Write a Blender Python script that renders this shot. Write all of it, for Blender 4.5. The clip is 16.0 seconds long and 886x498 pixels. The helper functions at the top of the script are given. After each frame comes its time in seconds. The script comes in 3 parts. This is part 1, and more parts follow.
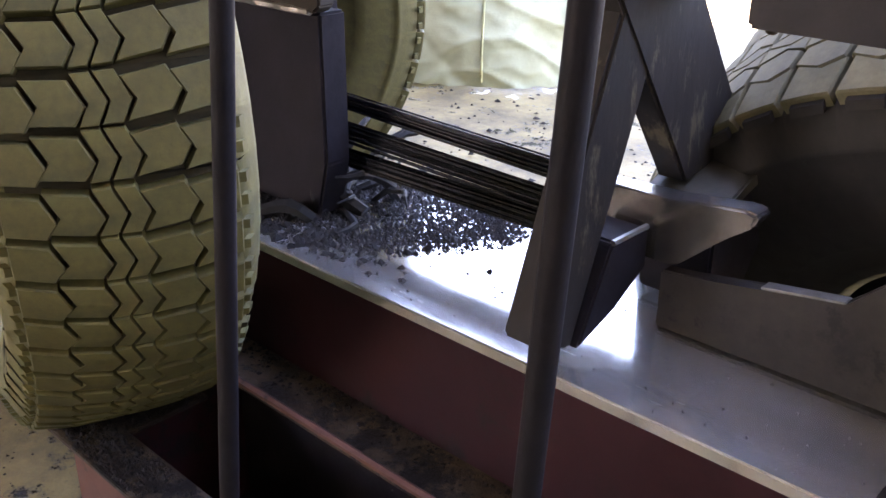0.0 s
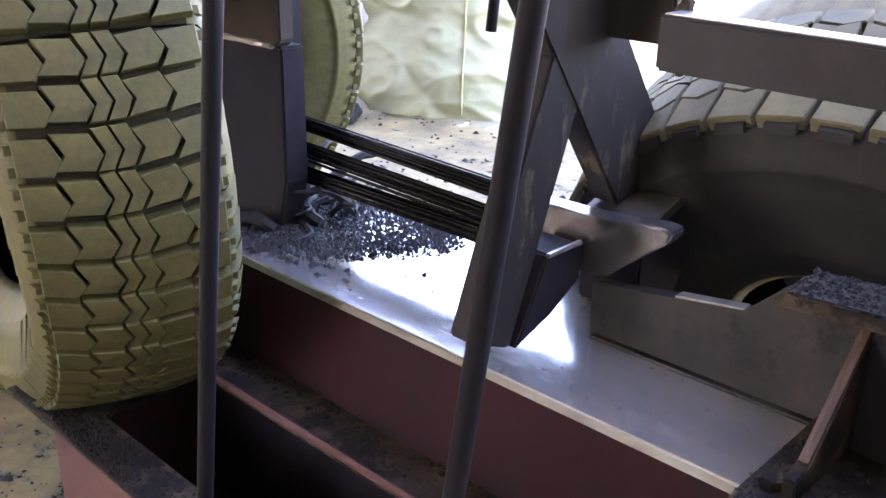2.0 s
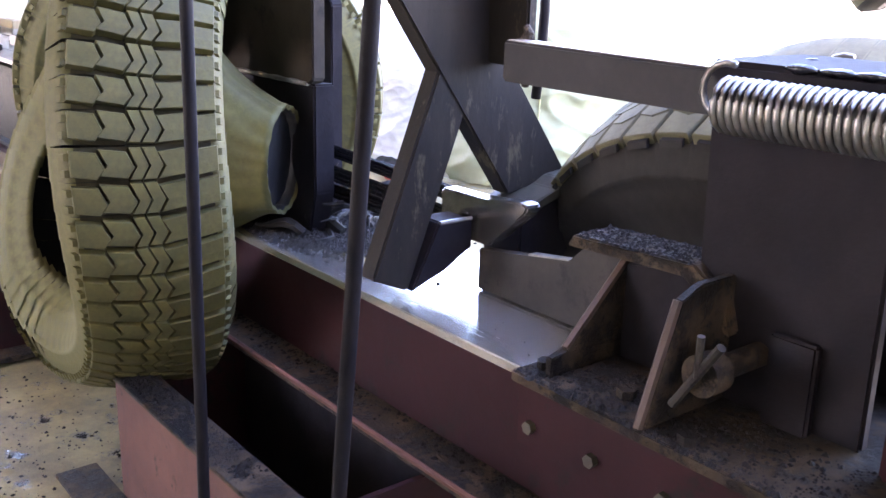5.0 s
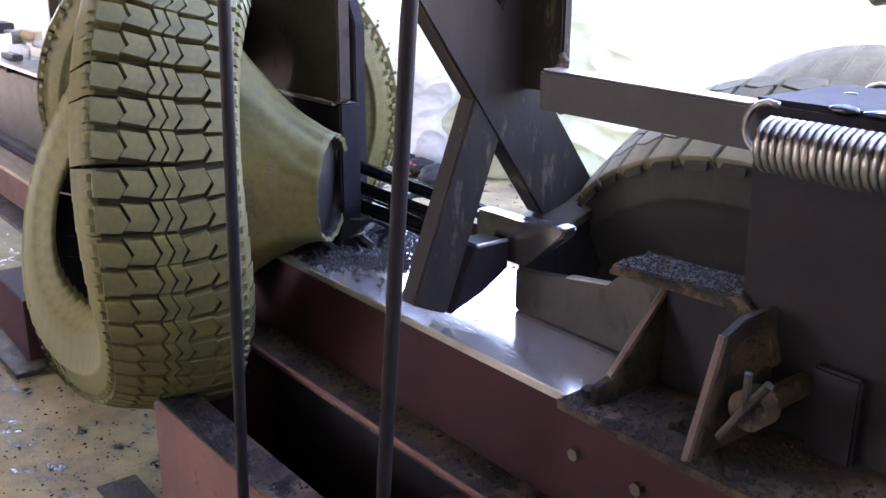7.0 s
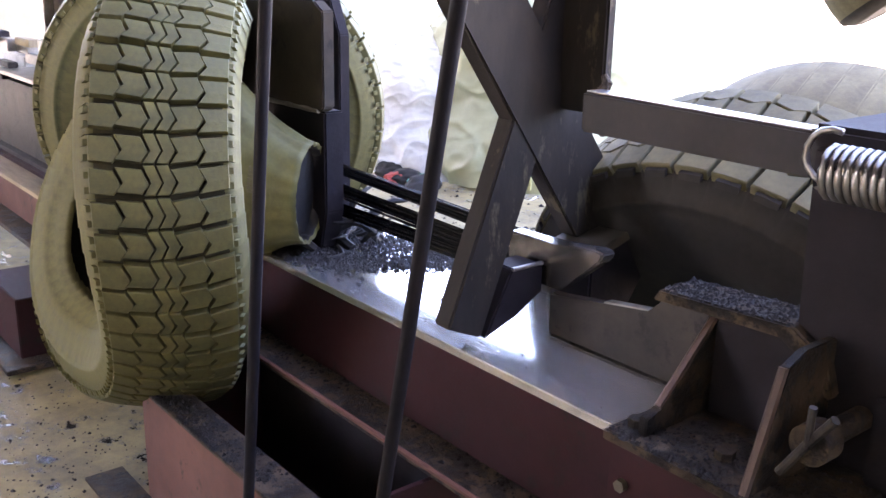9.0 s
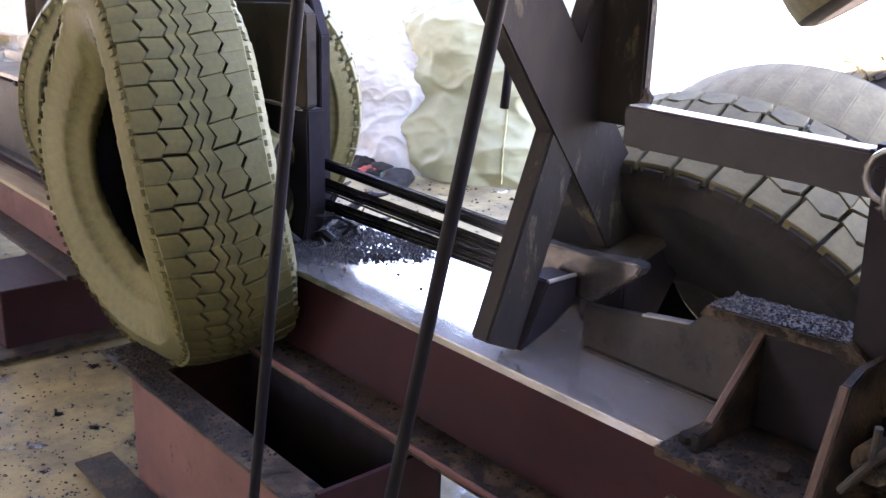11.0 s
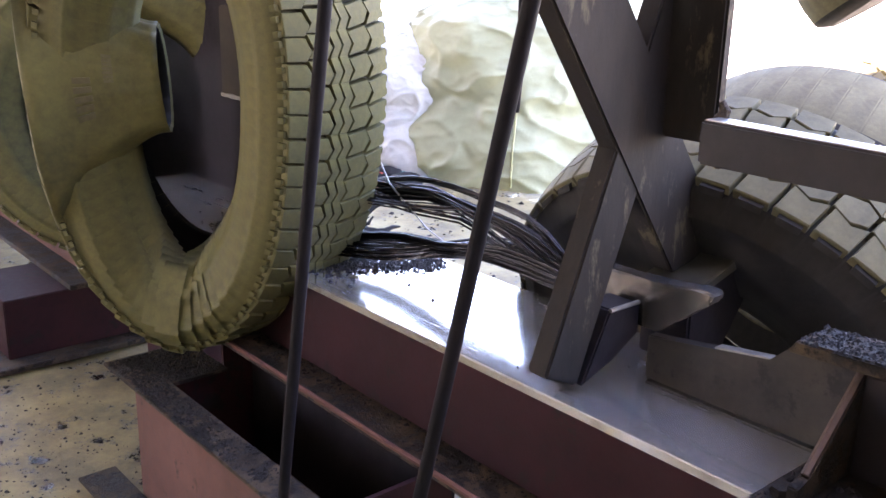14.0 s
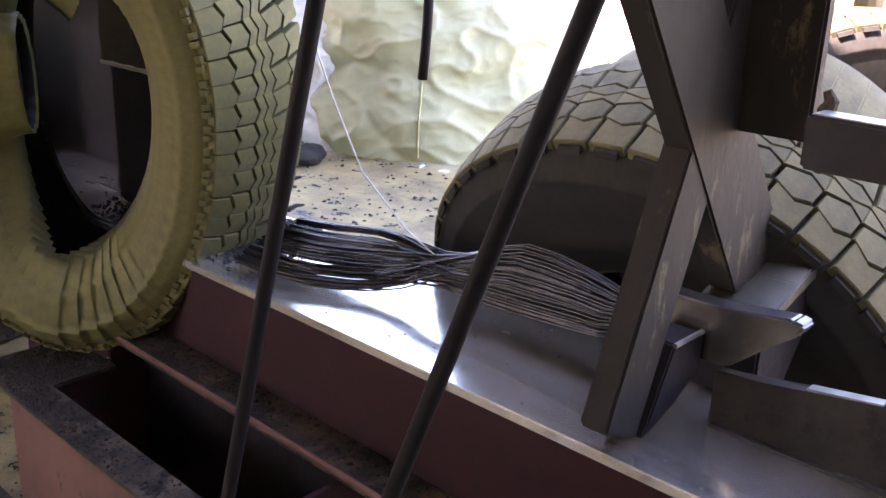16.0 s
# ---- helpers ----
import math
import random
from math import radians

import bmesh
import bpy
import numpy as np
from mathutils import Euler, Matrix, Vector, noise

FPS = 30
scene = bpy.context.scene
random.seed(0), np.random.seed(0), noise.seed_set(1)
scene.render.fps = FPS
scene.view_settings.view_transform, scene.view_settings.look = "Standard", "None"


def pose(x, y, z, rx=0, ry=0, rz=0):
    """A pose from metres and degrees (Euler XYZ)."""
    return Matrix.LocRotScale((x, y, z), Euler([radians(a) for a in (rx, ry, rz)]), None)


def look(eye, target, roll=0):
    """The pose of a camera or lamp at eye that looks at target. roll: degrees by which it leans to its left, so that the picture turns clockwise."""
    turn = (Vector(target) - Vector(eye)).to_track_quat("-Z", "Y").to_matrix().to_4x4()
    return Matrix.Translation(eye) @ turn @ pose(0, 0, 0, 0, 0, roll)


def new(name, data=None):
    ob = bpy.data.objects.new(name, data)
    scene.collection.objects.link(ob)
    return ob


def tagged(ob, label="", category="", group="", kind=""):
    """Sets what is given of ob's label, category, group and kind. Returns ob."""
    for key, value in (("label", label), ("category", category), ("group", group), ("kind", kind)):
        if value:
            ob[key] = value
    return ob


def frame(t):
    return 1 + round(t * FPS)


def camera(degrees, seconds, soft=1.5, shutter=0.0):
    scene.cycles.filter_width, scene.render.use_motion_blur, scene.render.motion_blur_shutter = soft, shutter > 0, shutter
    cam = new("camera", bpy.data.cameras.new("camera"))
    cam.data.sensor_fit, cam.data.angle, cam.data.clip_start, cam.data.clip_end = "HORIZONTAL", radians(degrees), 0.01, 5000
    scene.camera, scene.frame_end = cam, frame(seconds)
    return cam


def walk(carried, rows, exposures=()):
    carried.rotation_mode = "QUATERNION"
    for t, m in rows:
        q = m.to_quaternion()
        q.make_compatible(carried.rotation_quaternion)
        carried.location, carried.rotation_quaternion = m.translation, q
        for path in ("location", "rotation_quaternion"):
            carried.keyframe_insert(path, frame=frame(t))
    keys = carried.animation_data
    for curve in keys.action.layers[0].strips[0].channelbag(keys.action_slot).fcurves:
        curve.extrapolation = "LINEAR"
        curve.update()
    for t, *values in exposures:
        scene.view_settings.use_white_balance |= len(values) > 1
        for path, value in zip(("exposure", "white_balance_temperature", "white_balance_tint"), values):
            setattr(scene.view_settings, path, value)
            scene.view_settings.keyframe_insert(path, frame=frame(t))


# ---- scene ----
cam = camera(50.0, 16.0)
PATH = [
    (0, (0.690, -0.754, 1.092), (-0.566, 0.575, 0.283), 0.32),
    (0.5, (0.751, -0.758, 1.099), (-0.528, 0.567, 0.321), 0.33),
    (1, (0.802, -0.777, 1.115), (-0.481, 0.559, 0.360), 0.71),
    (1.5, (0.846, -0.804, 1.114), (-0.432, 0.547, 0.379), 1.12),
    (2, (0.882, -0.824, 1.125), (-0.392, 0.527, 0.382), 1.14),
    (2.5, (0.939, -0.844, 1.141), (-0.349, 0.492, 0.396), 0.65),
    (3, (1.092, -0.866, 1.105), (-0.255, 0.450, 0.432), 1.08),
    (3.5, (1.237, -0.878, 1.074), (-0.172, 0.404, 0.465), 1.16),
    (6, (1.312, -0.922, 1.102), (-0.190, 0.275, 0.544), 1.84),
    (6.5, (1.302, -0.936, 1.134), (-0.195, 0.256, 0.553), 0.96),
    (7, (1.302, -0.943, 1.159), (-0.190, 0.246, 0.559), 0.43),
    (7.5, (1.321, -0.952, 1.164), (-0.170, 0.241, 0.569), 0.42),
    (8, (1.352, -0.956, 1.161), (-0.144, 0.237, 0.578), 0.62),
    (8.5, (1.380, -0.965, 1.157), (-0.116, 0.233, 0.586), 0.92),
    (9, (1.393, -0.983, 1.163), (-0.092, 0.228, 0.591), 1.24),
    (11.5, (1.462, -1.066, 1.197), (0.025, 0.195, 0.610), 1.72),
    (12, (1.456, -1.051, 1.201), (0.013, 0.202, 0.609), 1.61),
    (12.5, (1.437, -1.036, 1.198), (-0.010, 0.210, 0.604), 1.56),
    (13, (1.408, -1.027, 1.191), (-0.040, 0.219, 0.599), 1.70),
    (13.5, (1.405, -1.027, 1.188), (-0.045, 0.220, 0.603), 1.49),
    (14, (1.403, -1.029, 1.189), (-0.047, 0.219, 0.607), 1.37),
    (14.5, (1.404, -1.028, 1.188), (-0.046, 0.223, 0.611), 1.18),
    (15, (1.394, -1.021, 1.185), (-0.040, 0.245, 0.602), 1.21),
    (15.5, (1.341, -0.988, 1.206), (-0.018, 0.332, 0.565), 1.11),
    (16, (1.276, -0.934, 1.165), (-0.021, 0.448, 0.525), 2.03),
]
walk(cam, [(t, look(eye, target, roll)) for t, eye, target, roll in PATH], [(0, 4.65, 7200, 32), (3.5, 5.25, 6400, 33), (6, 5.0, 6500, 33), (9, 4.85, 6800, 33), (12.5, 4.75, 6900, 33), (14.5, 4.7, 7000, 33), (16, 4.35, 7300, 33)])

# ---------- world and light ----------
world = bpy.data.worlds.new("world")
scene.world = world
world.use_nodes = True
_n = world.node_tree.nodes
_sky = _n.new("ShaderNodeTexSky")
_sky.sky_type, _sky.sun_disc = "NISHITA", False
_sky.sun_elevation, _sky.sun_rotation = radians(58.4), radians(204)
_bg = _n["Background"]
_bg.inputs[1].default_value = 0.15
world.node_tree.links.new(_sky.outputs[0], _bg.inputs[0])
sun = new("sun", bpy.data.lights.new("sun", "SUN"))
sun.data.energy, sun.data.angle, sun.data.color = 4.0, radians(0.6), (1, 0.95, 0.87)
sun.matrix_world = look((-2, -4.5, 8), (0, 0, 0))

# ---------- materials ----------


def mat(name, base, second=None, scale=8.0, rough=(0.6, 0.9), metal=0.0, bump=0.3, fine=60.0, spots=None, spot_at=0.62, spot_rough=None, stretch=(1, 1, 1), bump_dist=0.004, spec=0.5):
    """A surface with two scales of variation, optional spots of a third colour, and relief."""
    m = bpy.data.materials.new(name)
    m.use_nodes = True
    nt = m.node_tree
    p = nt.nodes["Principled BSDF"]
    lk = nt.links.new
    co = nt.nodes.new("ShaderNodeTexCoord")
    mp = nt.nodes.new("ShaderNodeMapping")
    mp.inputs["Scale"].default_value = stretch
    lk(co.outputs["Object"], mp.inputs[0])
    big = nt.nodes.new("ShaderNodeTexNoise")
    big.inputs["Scale"].default_value, big.inputs["Detail"].default_value, big.inputs["Roughness"].default_value = scale, 6, 0.6
    sm = nt.nodes.new("ShaderNodeTexNoise")
    sm.inputs["Scale"].default_value, sm.inputs["Detail"].default_value, sm.inputs["Roughness"].default_value = fine, 8, 0.7
    lk(mp.outputs[0], big.inputs[0])
    lk(mp.outputs[0], sm.inputs[0])
    add = nt.nodes.new("ShaderNodeMath")
    add.operation = "MULTIPLY_ADD"
    lk(sm.outputs[0], add.inputs[0])
    add.inputs[1].default_value = 0.45
    lk(big.outputs[0], add.inputs[2])
    ramp = nt.nodes.new("ShaderNodeMapRange")
    ramp.inputs[1].default_value, ramp.inputs[2].default_value = 0.5, 0.95
    lk(add.outputs[0], ramp.inputs[0])
    mix = nt.nodes.new("ShaderNodeMix")
    mix.data_type = "RGBA"
    second = second or tuple(c * 0.6 for c in base)
    mix.inputs[6].default_value, mix.inputs[7].default_value = (*second, 1), (*base, 1)
    lk(ramp.outputs[0], mix.inputs[0])
    colour = mix.outputs[2]
    ro = nt.nodes.new("ShaderNodeMapRange")
    ro.inputs[3].default_value, ro.inputs[4].default_value = rough
    lk(sm.outputs[0], ro.inputs[0])
    rough_out = ro.outputs[0]
    if spots:
        sp = nt.nodes.new("ShaderNodeTexNoise")
        sp.inputs["Scale"].default_value, sp.inputs["Detail"].default_value, sp.inputs["Roughness"].default_value = scale * 1.7, 9, 0.72
        off = nt.nodes.new("ShaderNodeMapping")
        off.inputs["Location"].default_value = (3.1, 7.7, 1.3)
        lk(mp.outputs[0], off.inputs[0])
        lk(off.outputs[0], sp.inputs[0])
        cut = nt.nodes.new("ShaderNodeMapRange")
        cut.inputs[1].default_value, cut.inputs[2].default_value = spot_at, spot_at + 0.06
        lk(sp.outputs[0], cut.inputs[0])
        mx = nt.nodes.new("ShaderNodeMix")
        mx.data_type = "RGBA"
        lk(cut.outputs[0], mx.inputs[0])
        lk(colour, mx.inputs[6])
        mx.inputs[7].default_value = (*spots, 1)
        colour = mx.outputs[2]
        if spot_rough is not None:
            mr = nt.nodes.new("ShaderNodeMix")
            lk(cut.outputs[0], mr.inputs[0])
            lk(rough_out, mr.inputs[2])
            mr.inputs[3].default_value = spot_rough
            rough_out = mr.outputs[0]
    lk(colour, p.inputs["Base Color"])
    lk(rough_out, p.inputs["Roughness"])
    p.inputs["Metallic"].default_value = metal
    p.inputs["Specular IOR Level"].default_value = spec
    bp = nt.nodes.new("ShaderNodeBump")
    bp.inputs["Strength"].default_value, bp.inputs["Distance"].default_value = bump, bump_dist
    lk(add.outputs[0], bp.inputs["Height"])
    lk(bp.outputs[0], p.inputs["Normal"])
    return m


M_FLOOR = mat("dirty_concrete", (0.36, 0.29, 0.135), (0.10, 0.078, 0.046), 4.2, (0.55, 0.95), 0, 0.6, 38, (0.022, 0.019, 0.018), 0.55, 0.16, bump_dist=0.012)
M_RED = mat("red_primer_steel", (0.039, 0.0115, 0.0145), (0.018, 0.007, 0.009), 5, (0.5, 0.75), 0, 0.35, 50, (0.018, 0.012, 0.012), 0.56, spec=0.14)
M_PINK = mat("faded_red_steel", (0.155, 0.075, 0.06), (0.075, 0.036, 0.031), 5, (0.5, 0.8), 0, 0.25, 60, (0.05, 0.034, 0.03), 0.58, spec=0.2)
M_STEEL = mat("worn_greasy_steel", (0.86, 0.84, 0.81), (0.55, 0.52, 0.49), 2.6, (0.05, 0.22), 0.85, 0.05, 26, (0.10, 0.095, 0.085), 0.575, 0.30, stretch=(0.5, 3.2, 1), bump_dist=0.001)
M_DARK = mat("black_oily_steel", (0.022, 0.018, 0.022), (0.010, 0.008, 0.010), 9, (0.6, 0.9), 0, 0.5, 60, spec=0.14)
M_BARE = mat("bare_cut_steel", (0.42, 0.4, 0.37), (0.18, 0.165, 0.145), 14, (0.25, 0.5), 0.8, 0.2, 90)
M_SPRING = mat("grey_spring_steel", (0.38, 0.36, 0.34), (0.20, 0.19, 0.175), 20, (0.3, 0.5), 0.9, 0.1, 120)
M_RUB = mat("dusty_tyre_rubber", (0.166, 0.150, 0.052), (0.055, 0.05, 0.023), 5, (0.5, 0.78), 0, 0.55, 60, (0.03, 0.028, 0.024), 0.68, spec=0.3)
M_RUBIN = mat("black_rubber_liner", (0.025, 0.023, 0.022), (0.012, 0.011, 0.011), 10, (0.5, 0.75), 0, 0.3, 60, spec=0.2)
M_RUBGREY = mat("grey_tyre_rubber", (0.17, 0.148, 0.08), (0.075, 0.065, 0.038), 8, (0.65, 0.9), 0, 0.35, 80, spec=0.2)
# Tread grooves: dusty rubber with the shade of the gaps put into the colour.
M_GROOVE = mat("dusty_shaded_groove", (0.05, 0.044, 0.024), (0.018, 0.016, 0.011), 14, (0.6, 0.85), 0, 0.4, 80, spec=0.2)
# Sidewalls of the tyres behind: black rubber, with their shade put into the colour.
M_RUBSIDE = mat("shaded_black_sidewall", (0.04, 0.036, 0.032), (0.018, 0.016, 0.015), 9, (0.6, 0.85), 0, 0.3, 70, spec=0.15)
M_WIRE = mat("oily_bead_wire", (0.075, 0.072, 0.078), (0.012, 0.012, 0.013), 30, (0.12, 0.3), 0.85, 0.2, 150)
M_HOSE = mat("dark_rubber_hose", (0.014, 0.012, 0.015), (0.007, 0.006, 0.008), 20, (0.5, 0.7), 0, 0.25, 120, spec=0.12)
M_TARP = mat("pale_green_tarpaulin", (0.40, 0.41, 0.25), (0.29, 0.30, 0.18), 2.2, (0.4, 0.6), 0, 0.35, 14, bump_dist=0.012)
M_WHITE = mat("white_plastic_sheet", (0.7, 0.71, 0.68), (0.5, 0.5, 0.48), 3, (0.3, 0.5), 0, 0.5, 14, bump_dist=0.02)
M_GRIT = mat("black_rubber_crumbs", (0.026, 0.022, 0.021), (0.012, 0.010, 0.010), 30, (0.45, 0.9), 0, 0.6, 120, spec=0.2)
M_WALL = mat("stained_plaster", (0.42, 0.38, 0.3), (0.3, 0.27, 0.2), 1.5, (0.8, 0.95), 0, 0.3, 25)
M_ROOF = mat("corrugated_roof_sheet", (0.25, 0.24, 0.23), (0.15, 0.14, 0.13), 2, (0.5, 0.8), 0.2, 0.2, 25)
M_WOOD = mat("weathered_board", (0.36, 0.29, 0.18), (0.2, 0.15, 0.09), 4, (0.7, 0.9), 0, 0.3, 40, stretch=(1, 8, 1))
M_TEAL = mat("teal_plastic", (0.03, 0.25, 0.2), None, 20)
M_REDP = mat("red_plastic", (0.45, 0.07, 0.05), None, 20)
M_GROUND = mat("sunlit_sand", (0.5, 0.45, 0.36), (0.38, 0.33, 0.26), 0.8, (0.85, 0.98), 0, 0.3, 12)

# ---------- mesh helpers ----------


def finish(name, bm, material, bevel=0.0, smooth=False):
    bmesh.ops.recalc_face_normals(bm, faces=bm.faces[:])
    me = bpy.data.meshes.new(name)
    bm.to_mesh(me)
    bm.free()
    for m in material if isinstance(material, (list, tuple)) else [material]:
        me.materials.append(m)
    if smooth:
        for f in me.polygons:
            f.use_smooth = True
    return me


def part(name, bm, material, parent=None, label="", smooth=False):
    ob = new(name, finish(name, bm, material, smooth=smooth))
    if parent:
        ob.parent = parent
    if label:
        ob["label"] = label
    return ob


def thing(name, label, category, group="", kind="", at=(0, 0, 0)):
    ob = new(name)
    ob.empty_display_size = 0.05
    ob.location = at
    return tagged(ob, label, category, group, kind)


def slab(bm, x0, x1, y0, y1, z0, z1, bev=0.003):
    """A box with bevelled edges, added to bm."""
    vs = [bm.verts.new((x, y, z)) for x in (x0, x1) for y in (y0, y1) for z in (z0, z1)]
    idx = [(0, 1, 3, 2), (4, 6, 7, 5), (0, 4, 5, 1), (2, 3, 7, 6), (0, 2, 6, 4), (1, 5, 7, 3)]
    fs = [bm.faces.new([vs[i] for i in q]) for q in idx]
    if bev:
        es = {e for f in fs for e in f.edges}
        bmesh.ops.bevel(bm, geom=list(es), offset=bev, segments=2, affect="EDGES", clamp_overlap=True)
    return bm


def prism(bm, outline, thick, axis="x", start=0.0, bev=0.003):
    """An outline of (a, b) pairs pushed along an axis from start by thick."""
    def at(a, b, s):
        return {"x": (s, a, b), "y": (a, s, b), "z": (a, b, s)}[axis]
    lo = [bm.verts.new(at(a, b, start)) for a, b in outline]
    hi = [bm.verts.new(at(a, b, start + thick)) for a, b in outline]
    n = len(outline)
    fs = [bm.faces.new(lo), bm.faces.new(hi[::-1])]
    fs += [bm.faces.new((lo[i], lo[(i + 1) % n], hi[(i + 1) % n], hi[i])) for i in range(n)]
    if bev:
        bmesh.ops.bevel(bm, geom=list({e for f in fs for e in f.edges}), offset=bev, segments=2, affect="EDGES", clamp_overlap=True)
    return bm


def tube(bm, pts, r, seg=10, closed_ends=True, taper=None):
    """A round tube through the points."""
    pts = [Vector(p) for p in pts]
    rings = []
    up = Vector((0.123, 0.456, 0.88)).normalized()
    for i, p in enumerate(pts):
        d = (pts[min(i + 1, len(pts) - 1)] - pts[max(i - 1, 0)]).normalized()
        side = d.cross(up)
        if side.length < 1e-3:
            side = d.cross(Vector((1, 0, 0)))
        side.normalize()
        oth = d.cross(side)
        rr = r * (taper[i] if taper else 1)
        rings.append([bm.verts.new(p + rr * (math.cos(a) * side + math.sin(a) * oth)) for a in (2 * math.pi * k / seg for k in range(seg))])
    for a, b in zip(rings, rings[1:]):
        for k in range(seg):
            bm.faces.new((a[k], a[(k + 1) % seg], b[(k + 1) % seg], b[k]))
    if closed_ends:
        bm.faces.new(rings[0])
        bm.faces.new(rings[-1][::-1])
    return bm


def B():
    return bmesh.new()


ZT = 0.53      # top of the long beam
BW = 0.335     # its width

# ---------- the floor, and an unseen shed added to shape the light ---


def floor():
    bm = B()
    n = 90
    xs = np.linspace(-6.2, 4.2, n)
    ys = np.linspace(-4.2, 6.0, n)
    vs = [[bm.verts.new((x, y, 0.012 * (noise.noise((x * 1.7, y * 1.7, 0)) + 0.4 * noise.noise((x * 6, y * 6, 3))) - 0.012)) for y in ys] for x in xs]
    for i in range(n - 1):
        for j in range(n - 1):
            bm.faces.new((vs[i][j], vs[i + 1][j], vs[i + 1][j + 1], vs[i][j + 1]))
    tagged(part("floor", bm, M_FLOOR, smooth=True), "dirty oil-stained concrete floor with dust and black crumbs", "floor", kind="structure")
    bm = B()
    slab(bm, -80, 80, -80, 90, -0.3, -0.06, 0)
    tagged(part("ground", bm, M_GROUND), "pale sunlit sandy yard outside the shed", "ground", kind="structure")


def shed():
    # Roof edges and wall openings are set for the light; none is in view.
    bm = B()
    slab(bm, -6.3, -0.68, -4.3, 2.7, 3.5, 3.6, 0)
    slab(bm, -0.68, 4.3, -4.3, 0.15, 3.5, 3.6, 0)
    tagged(part("ceiling", bm, M_ROOF), "unseen grey sheet metal roof, stepped back to let sky light in", "ceiling", kind="structure")
    bm = B()
    slab(bm, -6.3, -6.15, -4.3, -0.7, -0.05, 3.5, 0)
    slab(bm, -6.3, -6.15, 0.8, 2.7, -0.05, 3.5, 0)
    slab(bm, -6.3, -6.15, -0.7, 0.8, 2.5, 3.5, 0)
    tagged(part("unseen_wall_west", bm, M_WALL), "unseen stained plaster wall with a gateway for side light", "wall", kind="structure")
    bm = B()
    slab(bm, 4.15, 4.3, -4.3, 2.6, -0.05, 3.5, 0)
    tagged(part("unseen_wall_east", bm, M_WALL), "unseen stained plaster wall that keeps light out", "wall", kind="structure")
    bm = B()
    slab(bm, -6.3, -3.0, -4.3, -4.15, -0.05, 3.5, 0)
    slab(bm, -1.8, 4.3, -4.3, -4.15, -0.05, 3.5, 0)
    slab(bm, -3.0, -1.8, -4.3, -4.15, 2.1, 3.5, 0)
    tagged(part("unseen_wall_south", bm, M_WALL), "unseen stained plaster wall with a doorway for front light", "wall", kind="structure")


floor()
shed()

# ---------- the machine ----------


def i_beam(name, label, x0, x1, y0, y1, z0, z1, top, side, flange=0.016, web=0.012):
    ob = thing(name, label, "steel beam", "machine beams")
    bm = B()
    slab(bm, x0, x1, y0, y1, z1 - flange, z1, 0.002)
    part("top_flange", bm, top, ob, "worn shiny steel top flange")
    bm = B()
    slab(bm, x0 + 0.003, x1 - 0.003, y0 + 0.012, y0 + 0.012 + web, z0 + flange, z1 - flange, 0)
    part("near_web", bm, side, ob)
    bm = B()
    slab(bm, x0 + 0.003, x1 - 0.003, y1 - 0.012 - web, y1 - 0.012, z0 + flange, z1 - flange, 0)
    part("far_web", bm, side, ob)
    bm = B()
    slab(bm, x0, x1, y0 - 0.075, y1 + 0.02, z0, z0 + flange, 0.002)
    part("bottom_flange", bm, M_DIRTY, ob, "lower flange caked with black crumbs")
    return ob


def main_beam():
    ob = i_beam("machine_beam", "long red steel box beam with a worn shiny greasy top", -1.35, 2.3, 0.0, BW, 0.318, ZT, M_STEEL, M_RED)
    bm = B()
    tube(bm, [(-0.62 + 0.1 * i, -0.078, 0.337) for i in range(29)], 0.006, 6)
    part("edge_lip", bm, M_PINK, ob, "bare worn lower edge")
    for x in (-1.1, 1.4, 2.1):
        bm = B()
        slab(bm, x - 0.06, x + 0.06, 0.02, 0.3, 0.0, 0.318, 0.003)
        part("leg", bm, M_RED, ob)


def catch_box():
    ob = thing("catch_box", "faded red steel channel frame with a darkened open pit", "steel frame")
    x0, x1, y0, y1, zt = -0.66, 0.26, -0.293, -0.078, 0.27
    bm = B()
    prism(bm, [(x0, y0), (x1, y0), (x1, y0 + 0.075), (x0 + 0.2, y0 + 0.075), (x0 + 0.2, y1), (x0, y1)], 0.009, "z", zt - 0.009, 0.0015)
    part("top_flange", bm, M_DIRTY, ob, "flange caked with oily black crumbs")
    bm = B()
    slab(bm, x0 + 0.17, x1, y0 + 0.004, y0 + 0.014, 0.0, zt - 0.009, 0)
    part("side_plate", bm, M_PINK, ob, "faded red side plate")
    bm = B()
    slab(bm, x0 + 0.17, x0 + 0.18, y0 + 0.014, y1, 0.0, zt - 0.009, 0)
    slab(bm, x0 + 0.17, x0 + 0.18, y1, 0.01, 0.0, 0.318, 0)
    part("end_plate", bm, M_RED, ob)
    bm = B()
    slab(bm, x1 - 0.01, x1, y0 + 0.014, -0.01, 0.0, zt + 0.045, 0)
    part("end_plate", bm, M_RED, ob)
    # Plate added to keep light from under the beam out of the pit.
    bm = B()
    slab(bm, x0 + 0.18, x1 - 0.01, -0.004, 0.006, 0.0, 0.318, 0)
    part("light_stop_plate", bm, M_DARK, ob)
    # Black floor sheet stands in for the pit's shade.
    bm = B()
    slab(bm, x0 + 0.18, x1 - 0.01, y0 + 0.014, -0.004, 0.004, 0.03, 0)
    part("pit_shade_floor", bm, M_GRIT, ob, "black crumb floor, dark for the shade in the pit")
    bm = B()
    slab(bm, x0 + 0.02, x1 + 0.05, y0 - 0.09, y0 + 0.0, 0.0, 0.008, 0.0015)
    part("foot_plate", bm, M_DIRTY, ob)


